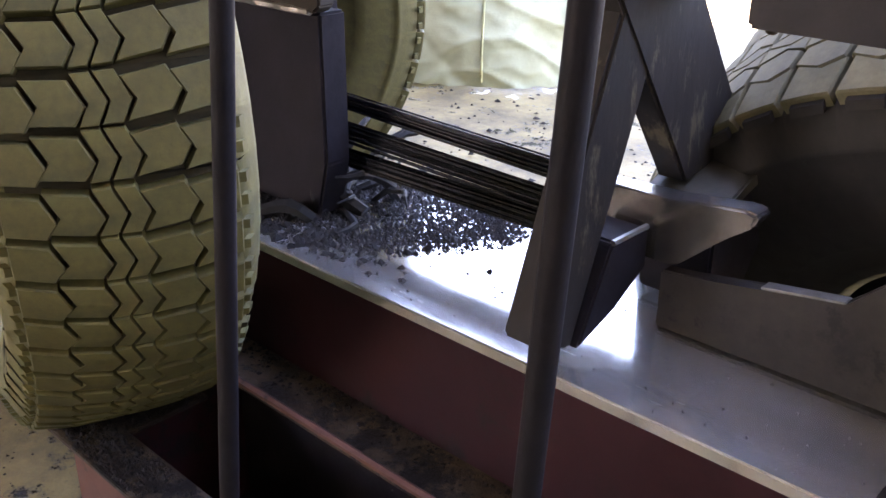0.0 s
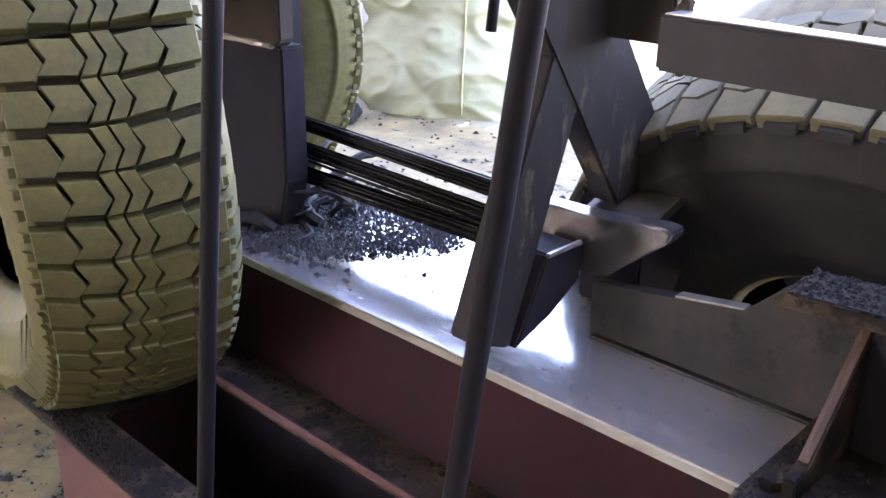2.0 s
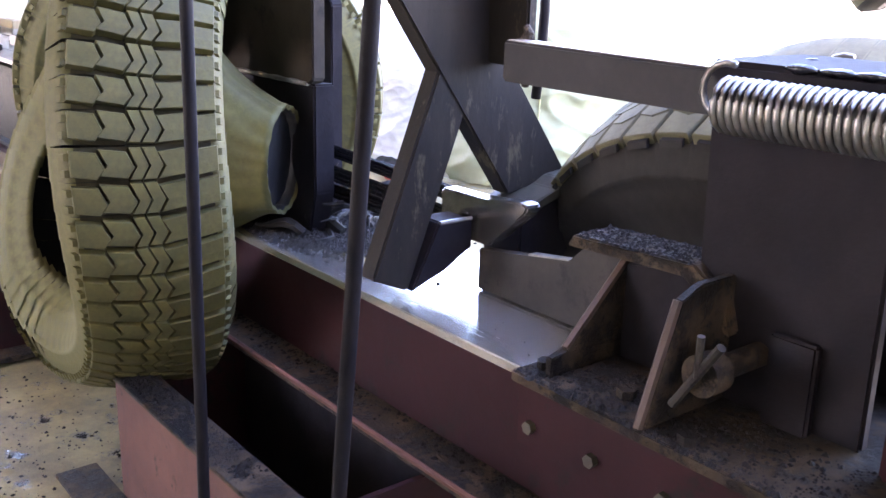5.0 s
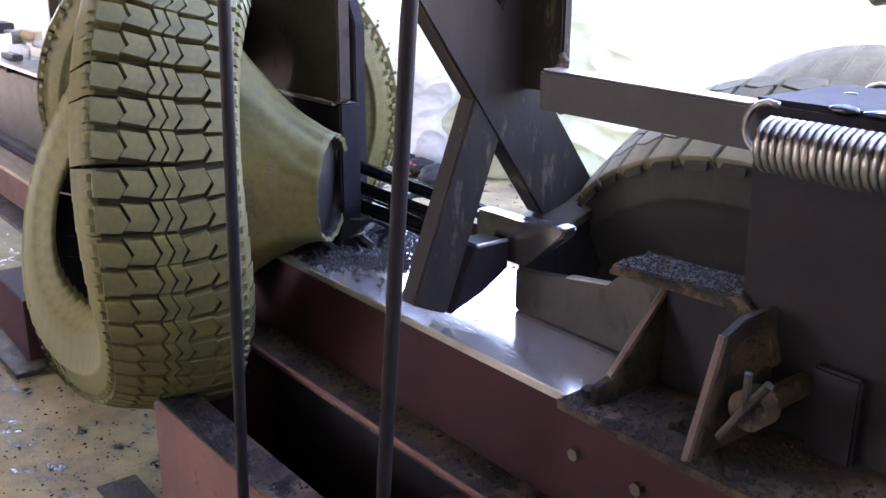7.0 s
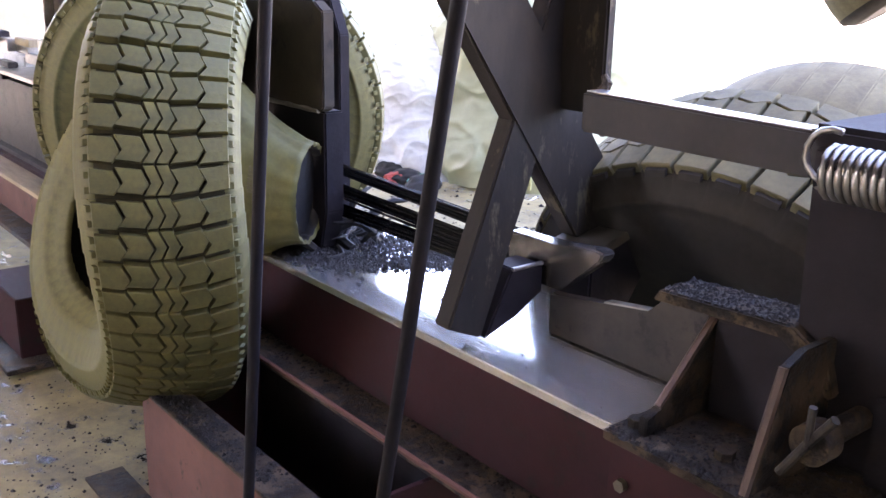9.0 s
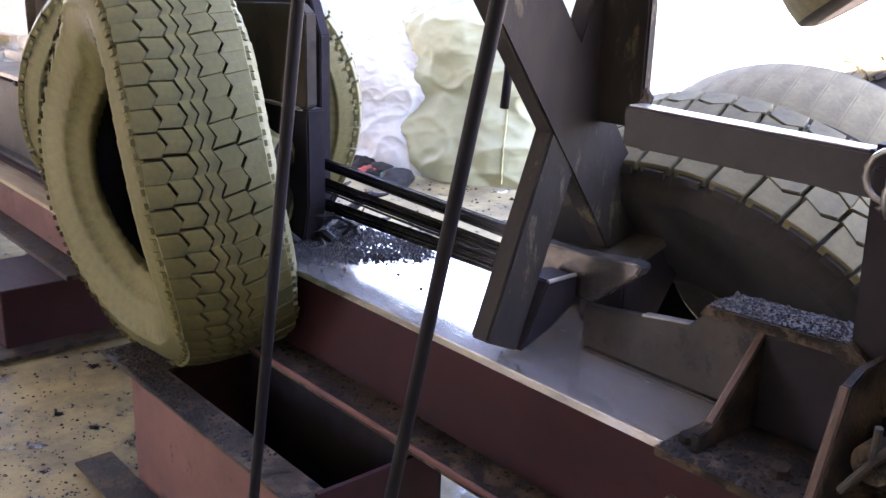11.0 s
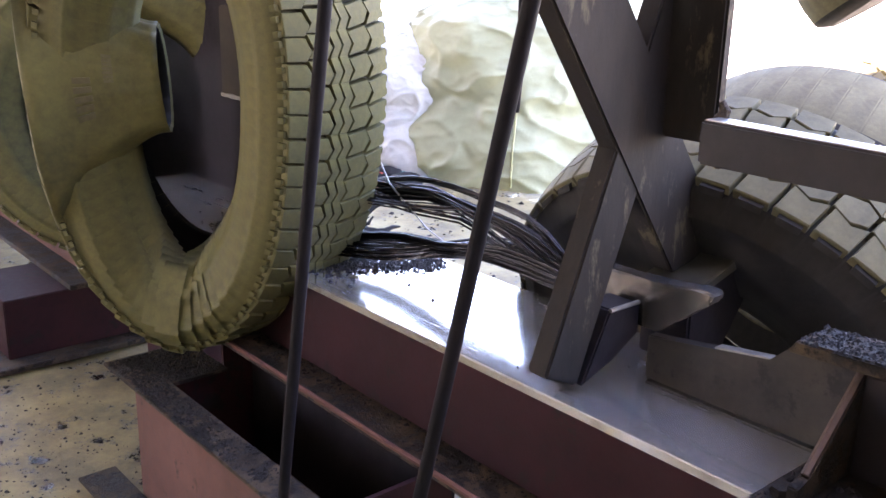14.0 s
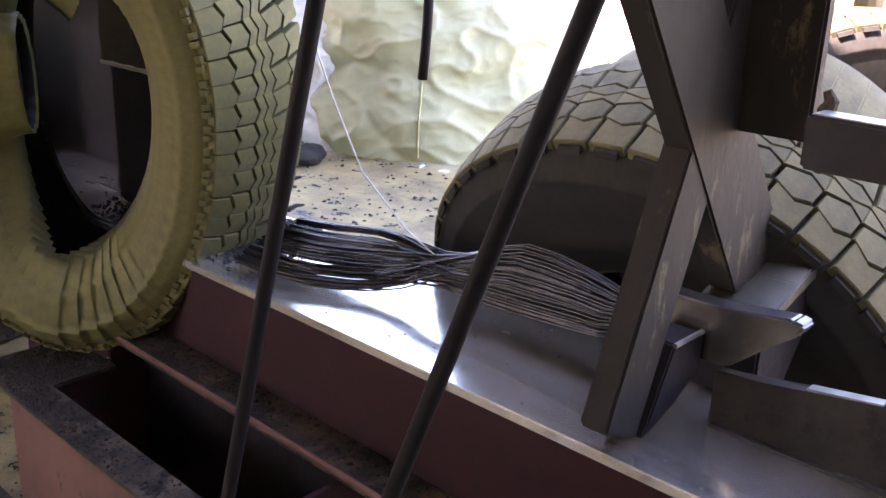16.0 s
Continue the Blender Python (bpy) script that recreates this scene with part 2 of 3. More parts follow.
M_DIRTY = mat("crumb_caked_steel", (0.11, 0.08, 0.055), (0.028, 0.022, 0.019), 11, (0.55, 0.85), 0, 1.0, 80, (0.018, 0.015, 0.014), 0.47, 0.45, bump_dist=0.014, spec=0.12)
main_beam()
catch_box()


def post():
    """The upright stop plate against which the tyre is pulled."""
    ob = thing("stop_post", "dark steel upright stop plate welded on the beam", "steel post")
    bm = B()
    prism(bm, [(-0.80, 0.85), (-0.39, 0.85), (-0.375, 0.86), (-0.375, 1.065), (-0.41, 1.085), (-0.80, 1.07)], 0.03, "y", 0.115, 0.003)
    part("upper_plate", bm, M_PLATE, ob)
    bm = B()
    prism(bm, [(-0.78, ZT), (-0.41, ZT), (-0.387, 0.62), (-0.387, 0.849), (-0.78, 0.849)], 0.05, "y", 0.125, 0.004)
    part("lower_plate", bm, M_DARK, ob, "black greasy lower plate")
    # Dark plate added so that no bright background shows through the tyre hole.
    bm = B()
    prism(bm, [(-2.0, 0.0), (-1.36, 0.0), (-1.36, ZT), (-0.55, ZT), (-0.55, 1.0), (-0.6, 1.1), (-2.0, 1.1)], 0.03, "y", 0.27, 0.003)
    part("dark_backing", bm, M_DARK, ob)
    bm = B()
    tube(bm, [(-0.8 + 0.02 * i, 0.117 + 0.002 * math.sin(i * 1.7), 0.851) for i in range(21)], 0.006, 6)
    part("weld_bead", bm, M_BARE, ob)


M_PLATE = mat("brown_black_plate", (0.055, 0.044, 0.034), (0.022, 0.018, 0.016), 6, (0.6, 0.85), 0, 0.4, 60, (0.02, 0.016, 0.016), 0.58, spec=0.15)
post()


def carriage():
    """All that slides along the beam: the crossed legs, block, rail, bracket, spring box."""
    ob = thing("pulling_carriage", "black oily steel carriage with crossed legs and return springs", "machine carriage")
    # near leg: square-cut foot standing on one corner, leaning back over the beam
    bm = B()
    prism(bm, [(-0.03, 0.575), (0.045, ZT + 0.012), (0.4095, 1.5), (0.318, 1.5)], 0.042, "x", 0.032, 0.004)
    part("near_leg", bm, M_LEG, ob, "dark steel leg with worn edges")
    bm = B()
    prism(bm, [(0.268, 0.688), (0.420, 0.712), (-0.138, 1.46), (-0.298, 1.46)], 0.042, "x", 0.0345, 0.004)
    part("far_leg", bm, M_LEG, ob)
    bm = B()
    slab(bm, 0.045, 0.170, 0.206, 0.228, 0.93, 1.6, 0.004)
    part("upright", bm, M_LEG, ob)
    bm = B()
    tube(bm, [(0.199 + 0.004 * math.sin(k * 2.1), 0.177 + 0.003 * math.cos(k * 1.7), 0.905 + 0.012 * k) for k in range(9)], 0.009, 8, taper=[0.7, 1, 1.2, 0.9, 1.1, 0.8, 1.2, 1.0, 0.6])
    part("weld_bead", bm, M_DIRTY, ob, "lumpy weld")
    bm = B()
    prism(bm, [(0.255, 0.664), (0.412, 0.708), (0.410, 0.724), (0.36, 0.719), (0.33, 0.704), (0.253, 0.680)], 0.112, "x", 0.03, 0.003)
    part("foot_plate", bm, M_FOOT, ob, "dull cut foot plate with bright edges")
    bm = B()
    prism(bm, [(0.25, 0.54), (0.35, 0.54), (0.43, 0.65), (0.412, 0.706), (0.25, 0.661)], 0.1, "x", 0.032, 0.004)
    part("foot_block", bm, M_DARK, ob)
    # hook block with its chamfered nose
    bm = B()
    prism(bm, [(-0.02, 0.612), (0.115, 0.612), (0.140, 0.640), (0.206, 0.688), (0.212, 0.704), (0.195, 0.708), (0.10, 0.696), (-0.02, 0.694)], 0.036, "y", 0.187, 0.004)
    part("hook_block", bm, M_HOOK, ob, "worn steel hook block with a bright top")
    bm = B()
    prism(bm, [(0.046, ZT + 0.012), (0.118, 0.571), (0.180, 0.604), (0.180, 0.652), (0.172, 0.66), (0.106, 0.66), (0.100, 0.652)], 0.060, "x", 0.022, 0.003)
    part("clamp_block", bm, M_DARK, ob)
    bm = B()
    tube(bm, [(0.080, 0.106 + 0.009 * k, 0.658) for k in range(9)], 0.004, 6)
    part("pale_edge", bm, M_BARE, ob, "bright strip along the top edge")
    bm = B()
    prism(bm, [(0.105, ZT + 0.003), (0.62, ZT + 0.003), (0.62, 0.70), (0.40, 0.705), (0.385, 0.70), (0.325, 0.637), (0.17, 0.616), (0.105, 0.609)], 0.022, "y", 0.176, 0.003)
    part("rail_plate", bm, M_RAIL, ob, "scuffed grey rail plate")
    # Top light on the rail's edge is put in as a bright strip.
    bm = B()
    prism(bm, [(0.23, 0.6255), (0.323, 0.6385), (0.323, 0.6415), (0.23, 0.6285)], 0.02, "y", 0.177, 0.001)
    part("pale_edge", bm, M_BARE, ob, "bright strip along the top edge")
    bm = B()
    prism(bm, [(0.195, 0.915), (0.61, 0.912), (0.61, 0.972), (0.195, 0.979)], 0.05, "y", 0.13, 0.004)
    tie = part("tie_bar", bm, M_TIE, ob)
    # Bright strip added for the sky light on the bar's top.
    bm = B()
    prism(bm, [(0.20, 0.9775), (0.60, 0.9708), (0.60, 0.9735), (0.20, 0.9802)], 0.036, "y", 0.134, 0.001)
    part("lit_top_strip", bm, M_BARE, tie, "bright steel strip for the lit top edge")
    # bracket
    bm = B()
    slab(bm, 0.434, 1.3, -0.045, BW - 0.02, ZT + 0.0005, ZT + 0.018, 0.003)
    part("base_plate", bm, M_DIRTY, ob, "bolted base plate caked with crumbs")
    bm = B()
    prism(bm, [(0.49, ZT + 0.018), (0.66, ZT + 0.018), (0.66, 0.695), (0.60, 0.706), (0.49, 0.69)], 0.016, "y", 0.118, 0.002)
    part("bracket_web", bm, M_DARK, ob)
    for x, top in ((0.476, 0.69), (0.655, 0.69)):
        bm = B()
        prism(bm, [(-0.02, ZT + 0.018), (0.176, ZT + 0.018), (0.176, top), (0.125, top), (0.012, ZT + 0.05), (-0.02, ZT + 0.045)] if x < 0.6 else [(-0.043, ZT + 0.018), (0.176, ZT + 0.018), (0.176, 0.72), (0.05, 0.72), (0.012, 0.705)], 0.014, "x", x, 0.002)
        part("gusset", bm, M_DIRTY, ob)
        bm = B()
        edge = [(0.012, ZT + 0.052), (0.125, top + 0.002)] if x < 0.6 else [(-0.043, ZT + 0.02), (0.012, 0.705)]
        tube(bm, [(x + 0.007, edge[0][0] + (edge[1][0] - edge[0][0]) * k / 6 - 0.001, edge[0][1] + (edge[1][1] - edge[0][1]) * k / 6) for k in range(7)], 0.0065, 6)
        part("pale_edge", bm, M_EDGE, ob, "faded brown edge strip")
    bm = B()
    prism(bm, [(0.388, 0.694), (0.60, 0.706), (0.655, 0.672), (0.672, 0.640), (0.682, 0.645), (0.668, 0.69), (0.615, 0.724), (0.40, 0.714)], 0.085, "y", 0.10, 0.003)
    part("bracket_top", bm, M_DIRTY, ob, "crumb-covered bracket top")
    # spring box
    for y in (0.118, 0.3):
        bm = B()
        prism(bm, [(0.612, 0.69), (0.66, ZT + 0.02), (0.86, ZT + 0.02), (0.856, 0.965), (0.603, 0.955)], 0.02, "y", y, 0.004)
        part("side_plate", bm, M_DARK, ob)
    bm = B()
    slab(bm, 0.595, 1.25, 0.112, 0.325, 0.957, 0.985, 0.008)
    part("top_plate", bm, M_DARK, ob, "thick black greasy top plate")
    rng = random.Random(21)
    for k in range(14):
        bm = bmesh.new()
        bmesh.ops.create_icosphere(bm, subdivisions=2, radius=rng.uniform(0.006, 0.013))
        c = Vector((rng.uniform(0.6, 0.9), rng.choice((0.114, 0.118, rng.uniform(0.12, 0.3))), 0.983))
        for v in bm.verts:
            v.co = Vector((v.co.x * 1.8, v.co.y, v.co.z * 0.6)) * (1 + 0.4 * noise.noise(v.co * 120 + c)) + c
        part("grease_lump", bm, M_GREASE, ob, smooth=True)
    for y in (0.082, 0.352):
        bm = B()
        turns, r, n = 44, 0.031, 14
        x0 = 0.645
        hook = [(x0 - 0.005 + 0.033 * math.cos(radians(a)), y + 0.01, 0.952 + 0.033 * math.sin(radians(a))) for a in range(70, 290, 24)]
        pts = hook + [(x0 - 0.012, y, 0.912)]
        pts += [(x0 + k / n * 0.0105, y + r * math.sin(2 * math.pi * k / n), 0.936 - r * math.cos(2 * math.pi * k / n)) for k in range(turns * n)]
        tube(bm, pts, 0.0046, 6)
        part("spring", bm, M_SPRING, ob, "tight grey steel return spring", smooth=True)
    # pin with its cotter
    bm = B()
    tube(bm, [(0.715, 0.14, 0.628), (0.715, 0.03, 0.628), (0.715, 0.028, 0.628), (0.715, -0.005, 0.628)], 0.026, 24, taper=[0.6, 0.6, 1, 1])
    pin = part("pin", bm, M_DIRTY, ob, "worn steel pin", smooth=False)
    bm = B()
    tube(bm, [(0.75, -0.02, 0.68), (0.715, -0.012, 0.63), (0.688, -0.016, 0.585)], 0.006, 8)
    tube(bm, [(0.722, -0.02, 0.685), (0.718, -0.014, 0.63)], 0.005, 8)
    part("cotter", bm, M_RAIL, pin)
    bm = B()
    slab(bm, 0.735, 0.80, 0.10, 0.116, ZT + 0.018, 0.668, 0.004)
    part("mount_plate", bm, M_DARK, ob)
    bm = B()
    slab(bm, 0.90, 1.25, 0.08, 0.13, ZT + 0.018, 0.72, 0.005)
    part("cylinder_mount", bm, M_RED, ob)
    bm = B()
    tube(bm, [(0.9, 0.21, 0.72), (2.6, 0.21, 0.72)], 0.05, 24)
    part("ram", bm, M_DARK, ob, "black hydraulic ram")
    for x in (0.463, 0.58, 0.70):
        bm = B()
        tube(bm, [(x, -0.024, 0.465), (x, -0.036, 0.465)], 0.010, 6)
        part("bolt", bm, M_FOOT, ob)
    bm = B()
    slab(bm, 0.434, 1.3, -0.026, -0.003, 0.43, ZT + 0.0005, 0.002)
    part("skirt", bm, M_RED, ob)
    for x, y in ((0.46, 0.0), (0.59, 0.02), (0.72, -0.02)):
        bm = B()
        tube(bm, [(x, y, ZT + 0.018), (x, y, ZT + 0.03)], 0.014, 6)
        part("bolt", bm, M_DIRTY, ob)
    return ob


M_LEG = mat("dark_leg_steel", (0.036, 0.030, 0.025), (0.016, 0.013, 0.013), 7, (0.55, 0.85), 0, 0.45, 60, (0.085, 0.07, 0.045), 0.58, spec=0.15, stretch=(1, 1, 0.35))
M_RAIL = mat("grey_rail_steel", (0.05, 0.042, 0.036), (0.02, 0.017, 0.016), 8, (0.4, 0.7), 0.1, 0.3, 70, (0.016, 0.013, 0.014), 0.56, spec=0.25)
M_EDGE = mat("brown_edge_steel", (0.10, 0.062, 0.048), (0.045, 0.028, 0.023), 9, (0.45, 0.7), 0, 0.3, 70)
M_FOOT = mat("dull_cut_steel", (0.10, 0.09, 0.065), (0.05, 0.044, 0.034), 12, (0.3, 0.55), 0.3, 0.25, 90)
M_HOOK = mat("worn_hook_steel", (0.32, 0.30, 0.29), (0.09, 0.08, 0.075), 10, (0.12, 0.32), 0.85, 0.2, 90)
M_GREASE = mat("black_grease", (0.012, 0.011, 0.012), (0.006, 0.005, 0.006), 30, (0.12, 0.3), 0, 0.4, 120)
M_TIE = mat("dull_tie_bar_steel", (0.03, 0.025, 0.028), (0.014, 0.012, 0.015), 12, (0.4, 0.6), 0, 0.25, 90, spec=0.2)
CARRIAGE = carriage()

# ---------- the tyre that is being stripped ----------
R_OUT, R_BEAD, HALF = 0.50, 0.30, 0.135
SEGS = 58


def tyre_profile():
    """Outer cross-section from bead to bead: (across, radius)."""
    pts = [(-0.10, 0.292), (-0.115, 0.31), (-0.128, 0.333), (-0.134, 0.336), (-0.138, 0.36), (-0.146, 0.405), (-0.1445, 0.419), (-0.1495, 0.423), (-0.146, 0.43), (-0.138, 0.445), (-0.126, 0.468), (-0.112, 0.474), (-0.05, 0.481)]
    pts += [(-u, r) for u, r in pts[::-1]]
    return pts


def slice_mesh(name, seg, material, liner, tread=True, odd=0, ROOT=1.0, side=None, mirrored=False, bead=0.0):
    """One slice of a tyre: axis x, tangent y, outward z, with z = 0 at the tread base radius."""
    bm = B()
    prof = [(u, r - bead * max(0.0, min(1.0, (0.42 - r) / 0.12))) for u, r in tyre_profile()]
    reach = math.pi * 0.5 / seg * 1.05
    outer, inner = [], []
    for s in (-1, 0, 1):
        y = s * reach
        sag = 0.5 * y * y / 0.5
        outer.append([bm.verts.new((u, y * (ROOT + (1 - ROOT) * min(1, (r - 0.29) / 0.15)), r - 0.489 - sag)) for u, r in prof])
        inner.append([bm.verts.new((u * 0.86, y * 0.98, r - (0.016 if abs(u) < 0.12 else 0.004) - 0.489 - sag)) for u, r in prof])
    n = len(prof)
    for j in (0, 1):
        for i in range(n - 1):
            f = bm.faces.new((outer[j][i], outer[j][i + 1], outer[j + 1][i + 1], outer[j + 1][i]))
            # Index 3 is the base between the blocks, darkened for groove shade.
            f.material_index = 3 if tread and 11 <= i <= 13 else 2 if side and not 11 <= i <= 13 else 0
            f = bm.faces.new((inner[j][i], inner[j + 1][i], inner[j + 1][i + 1], inner[j][i + 1]))
            f.material_index = 1
        for i in (0, n - 1):
            bm.faces.new((outer[j][i], outer[j + 1][i], inner[j + 1][i], inner[j][i]))
    for f in bm.faces:
        f.smooth = True
    if tread:
        L = 2 * math.pi * 0.5 / seg
        edges = [-0.122, -0.072, -0.022, 0.002, 0.024, 0.072, 0.122]
        zig = 0.0072
        for row in range(6):
            gap = 0.0017 if row in (1, 2, 3, 4) else 0.0012
            a0, a1 = edges[row] + gap, edges[row + 1] - gap
            lat = 0.0 if row in (2, 3) else 0.0075 + 0.0015 * odd
            for piece in ((-0.5, 0.5),):
                y0, y1 = piece[0] * L + lat / 2, piece[1] * L - lat / 2
                flip = (-1) ** row if mirrored else 1
                zl = [0 if row == 0 else zig * flip * k for k in (0.9, -0.9, 0.9)]
                zr = [0 if row == 5 else zig * (-flip if mirrored else 1) * k for k in (0.9, -0.9, 0.9)]
                ys = [y0, y0 + (y1 - y0) * 0.58, y1]
                left = [(a0 + d, y) for d, y in zip(zl, ys)]
                right = [(a1 + d, y) for d, y in zip(zr, ys)]
                skew = 0.006 if row in (0, 1) else -0.006 if row in (4, 5) else 0
                def crown(u):
                    return -0.012 * (abs(u) / 0.122) ** 3
                def lift(u, y, h):
                    rr = 0.489 + h + crown(u)
                    yy = y + skew * (u - (a0 + a1) / 2) / 0.046
                    return (u, rr * math.sin(yy / 0.5), rr * math.cos(yy / 0.5) - 0.489)
                loop = left + right[::-1]
                lo = [bm.verts.new(lift(u, y, -0.012)) for u, y in loop]
                mid = [bm.verts.new(lift(u, y, 0.009)) for u, y in loop]
                cu = sum(u for u, _ in loop) / 6
                cy = sum(y for _, y in loop) / 6
                top = [bm.verts.new(lift(cu + (u - cu) * 0.93, cy + (y - cy) * 0.95, 0.0115)) for u, y in loop]
                for i in range(6):
                    j = (i + 1) % 6
                    bm.faces.new((lo[i], lo[j], mid[j], mid[i]))
                    bm.faces.new((mid[i], mid[j], top[j], top[i]))
                bm.faces.new((top[0], top[1], top[4], top[5]))
                bm.faces.new((top[1], top[2], top[3], top[4]))
        for s in (-1, 1):
            for k in (0.0,) if mirrored else (-0.25, 0.25):
                u = s * 0.127
                y = k * L
                vs = []
                for du in (-0.004, 0.004):
                    for dy in (-0.021, 0.021) if mirrored else (-0.006, 0.006):
                        for h in (-0.014, -0.004):
                            vs.append(bm.verts.new((u + du + s * (0.004 if h < -0.01 else -0.002), y + dy, h - 0.004)))
                for q in ((0, 1, 3, 2), (4, 6, 7, 5), (0, 4, 5, 1), (2, 3, 7, 6), (0, 2, 6, 4), (1, 5, 7, 3)):
                    bm.faces.new([vs[i] for i in q]).material_index = 2 if mirrored else 0
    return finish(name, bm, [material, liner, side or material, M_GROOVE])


def ring_frames(centre, a, b, yaw, tilt, roll, curl, power, turn, open_, seg=SEGS):
    """Poses of the slices round an oval: half-width a, half-height b; yaw turns its face; curl bends the sides towards the face."""
    n = 720
    ph = np.linspace(0, 2 * math.pi, n, endpoint=False)
    c, s = np.cos(ph), np.sin(ph)
    px = a * np.sign(c) * np.abs(c) ** (2 / power)
    pz = b * np.sign(s) * np.abs(s) ** (2 / power)
    py = -curl * (px / a) ** 2
    P = np.stack([px, py, pz], 1)
    d = np.linalg.norm(np.roll(P, -1, 0) - P, axis=1)
    cum = np.concatenate([[0], np.cumsum(d)])
    out = []
    M = Matrix.Translation(centre) @ Euler((radians(tilt), radians(roll), radians(yaw))).to_matrix().to_4x4()
    for k in range(seg):
        target = ((k / seg + turn / 360) % 1.0) * cum[-1]
        i = int(np.searchsorted(cum, target) - 1) % n
        t = Vector(P[(i + 4) % n] - P[(i - 4) % n]).normalized()
        p = Vector(P[i])
        face = Vector((0, -1, 0))
        face = (face - face.dot(t) * t).normalized()
        out_n = t.cross(face)
        if out_n.dot(Vector((p.x, 0, p.z))) < 0:
            out_n = -out_n
        ang = radians(open_) * abs(p.x) / a
        axis = (math.cos(ang) * face + math.sin(ang) * out_n).normalized()
        out_n = (out_n - out_n.dot(axis) * axis).normalized()
        tan = out_n.cross(axis)
        m = Matrix((axis, tan, out_n)).transposed().to_4x4()
        m.translation = p
        out.append(M @ m)
    return out


TYRE = thing("truck_tyre", "dusty worn truck tyre bent out of shape against the stop post", "tyre")
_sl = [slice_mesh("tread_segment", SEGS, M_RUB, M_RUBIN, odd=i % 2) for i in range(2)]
SLICES = []
for i in range(SEGS):
    o = new("tread_segment", _sl[i % 2])
    o.parent = TYRE
    SLICES.append(o)

# time, centre, half-width, half-height, yaw, tilt, roll, curl, power, turn, opening
TYRE_STATES = [
    (0.0, (-0.735, -0.133, 0.652), 0.6, 0.44, -14, -2, -30, 0.04, 2.2, 0, -14),
    (3.5, (-0.738, -0.085, 0.63), 0.6, 0.44, -8, -4, -26, 0.1, 2.2, 0, -8),
    (6.0, (-0.758, -0.112, 0.627), 0.559, 0.483, -6.7, -12.8, -29.6, 0.125, 2.2, 1, -1.6),
    (7.0, (-0.758, -0.112, 0.627), 0.559, 0.483, -6.7, -12.8, -29.6, 0.125, 2.2, 1, -1.6),
    (9.2, (-0.70, -0.11, 0.615), 0.555, 0.46, -8, -12.5, -31, 0.13, 2.2, 2, -10),
    (10.6, (-0.68, -0.11, 0.64), 0.52, 0.46, -10, -10, -28, 0.12, 2.2, 2, -10),
    (11.3, (-0.53, -0.10, 0.755), 0.34, 0.48, 0, 16, -10, 0.06, 2.2, 1, -16),
    (11.5, (-0.515, -0.11, 0.785), 0.34, 0.49, 6, 14, -8, 0.06, 2.2, 0, -18),
    (11.6, (-0.515, -0.11, 0.85), 0.365, 0.53, 24, 5, -4, 0.06, 2.2, -1, -22),
    (11.75, (-0.485, -0.13, 0.905), 0.342, 0.57, 38, 7, 6, 0.07, 2.2, -2, -38),
    (13.5, (-0.485, -0.13, 0.905), 0.342, 0.57, 38, 7, 6, 0.07, 2.2, -2, -38),
    (14.5, (-0.495, -0.105, 0.865), 0.36, 0.555, 37, 10, 7.6, 0.015, 2.2, -2, -29),
    (16.0, (-0.515, -0.095, 0.812), 0.375, 0.515, 33, 11, 9.4, -0.04, 2.2, -2, -22),
]

# ---------- hoses that hang before the machine ----------


def hose(name):
    ob = thing(name, "dark rubber hydraulic hose hanging down beside the beam", "hose", "hanging hoses")
    bm = B()
    tube(bm, [(0.0, 0.0, -0.6 + 0.16 * k) for k in range(16)], 0.0088, 14)
    part("hose_body", bm, M_HOSE, ob, smooth=True)
    bm = B()
    tube(bm, [(0.0, 0.0, 1.74), (0.0, 0.0, 1.8)], 0.0125, 6)
    part("coupling", bm, M_BARE, ob, "steel hose coupling")
    return ob


HOSE_R, HOSE_L = hose("hanging_hose"), hose("hanging_hose")
HOSE_R_ROWS = [(0, 0.399, 3.9), (0.5, 0.415, 5.1), (1.5, 0.441, 7.2), (3.5, 0.538, 9.1), (6, 0.486, 4.6), (7, 0.491, 5.6), (8, 0.533, 9.3), (9, 0.561, 11.6), (11.5, 0.616, 14.3), (12.5, 0.617, 12.5), (13.5, 0.617, 12.3), (14.5, 0.642, 17.2), (15.5, 0.660, 19.9), (16, 0.683, 21.4)]
HOSE_L_ROWS = [(0, 0.080, 7.2), (1.5, 0.112, 8.9), (3.5, 0.193, 6.3), (6, 0.097, -0.3), (7, 0.116, 2.8), (8, 0.175, 5.9), (9, 0.217, 7.9), (11.5, 0.286, 11.4), (12.5, 0.301, 7.5), (13.5, 0.302, 8.8), (14.5, 0.364, 12.1), (15.5, 0.398, 15.9), (16, 0.442, 16.5)]

# ---------- tyres and tarpaulin behind ----------


def whole_tyre(name, label, m, seg=44, material=None, tread=True):
    ob = thing(name, label, "tyre", "tyres on the floor")
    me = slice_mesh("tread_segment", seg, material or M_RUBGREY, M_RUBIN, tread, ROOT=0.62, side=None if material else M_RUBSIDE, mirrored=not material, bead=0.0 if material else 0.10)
    for k in range(seg):
        o = new("tread_segment", me)
        o.parent = ob
        a = 2 * math.pi * k / seg
        o.matrix_local = Matrix.Rotation(a, 4, "X") @ Matrix.Translation((0, 0, 0.489))
    ob.matrix_world = m
    return ob


TILTED = Matrix.Rotation(radians(-90), 4, "Z")
whole_tyre("truck_tyre", "grey worn truck tyre leaning against the beam", pose(0.44, 0.62, 0.475, 27, 0, 4.5) @ TILTED)
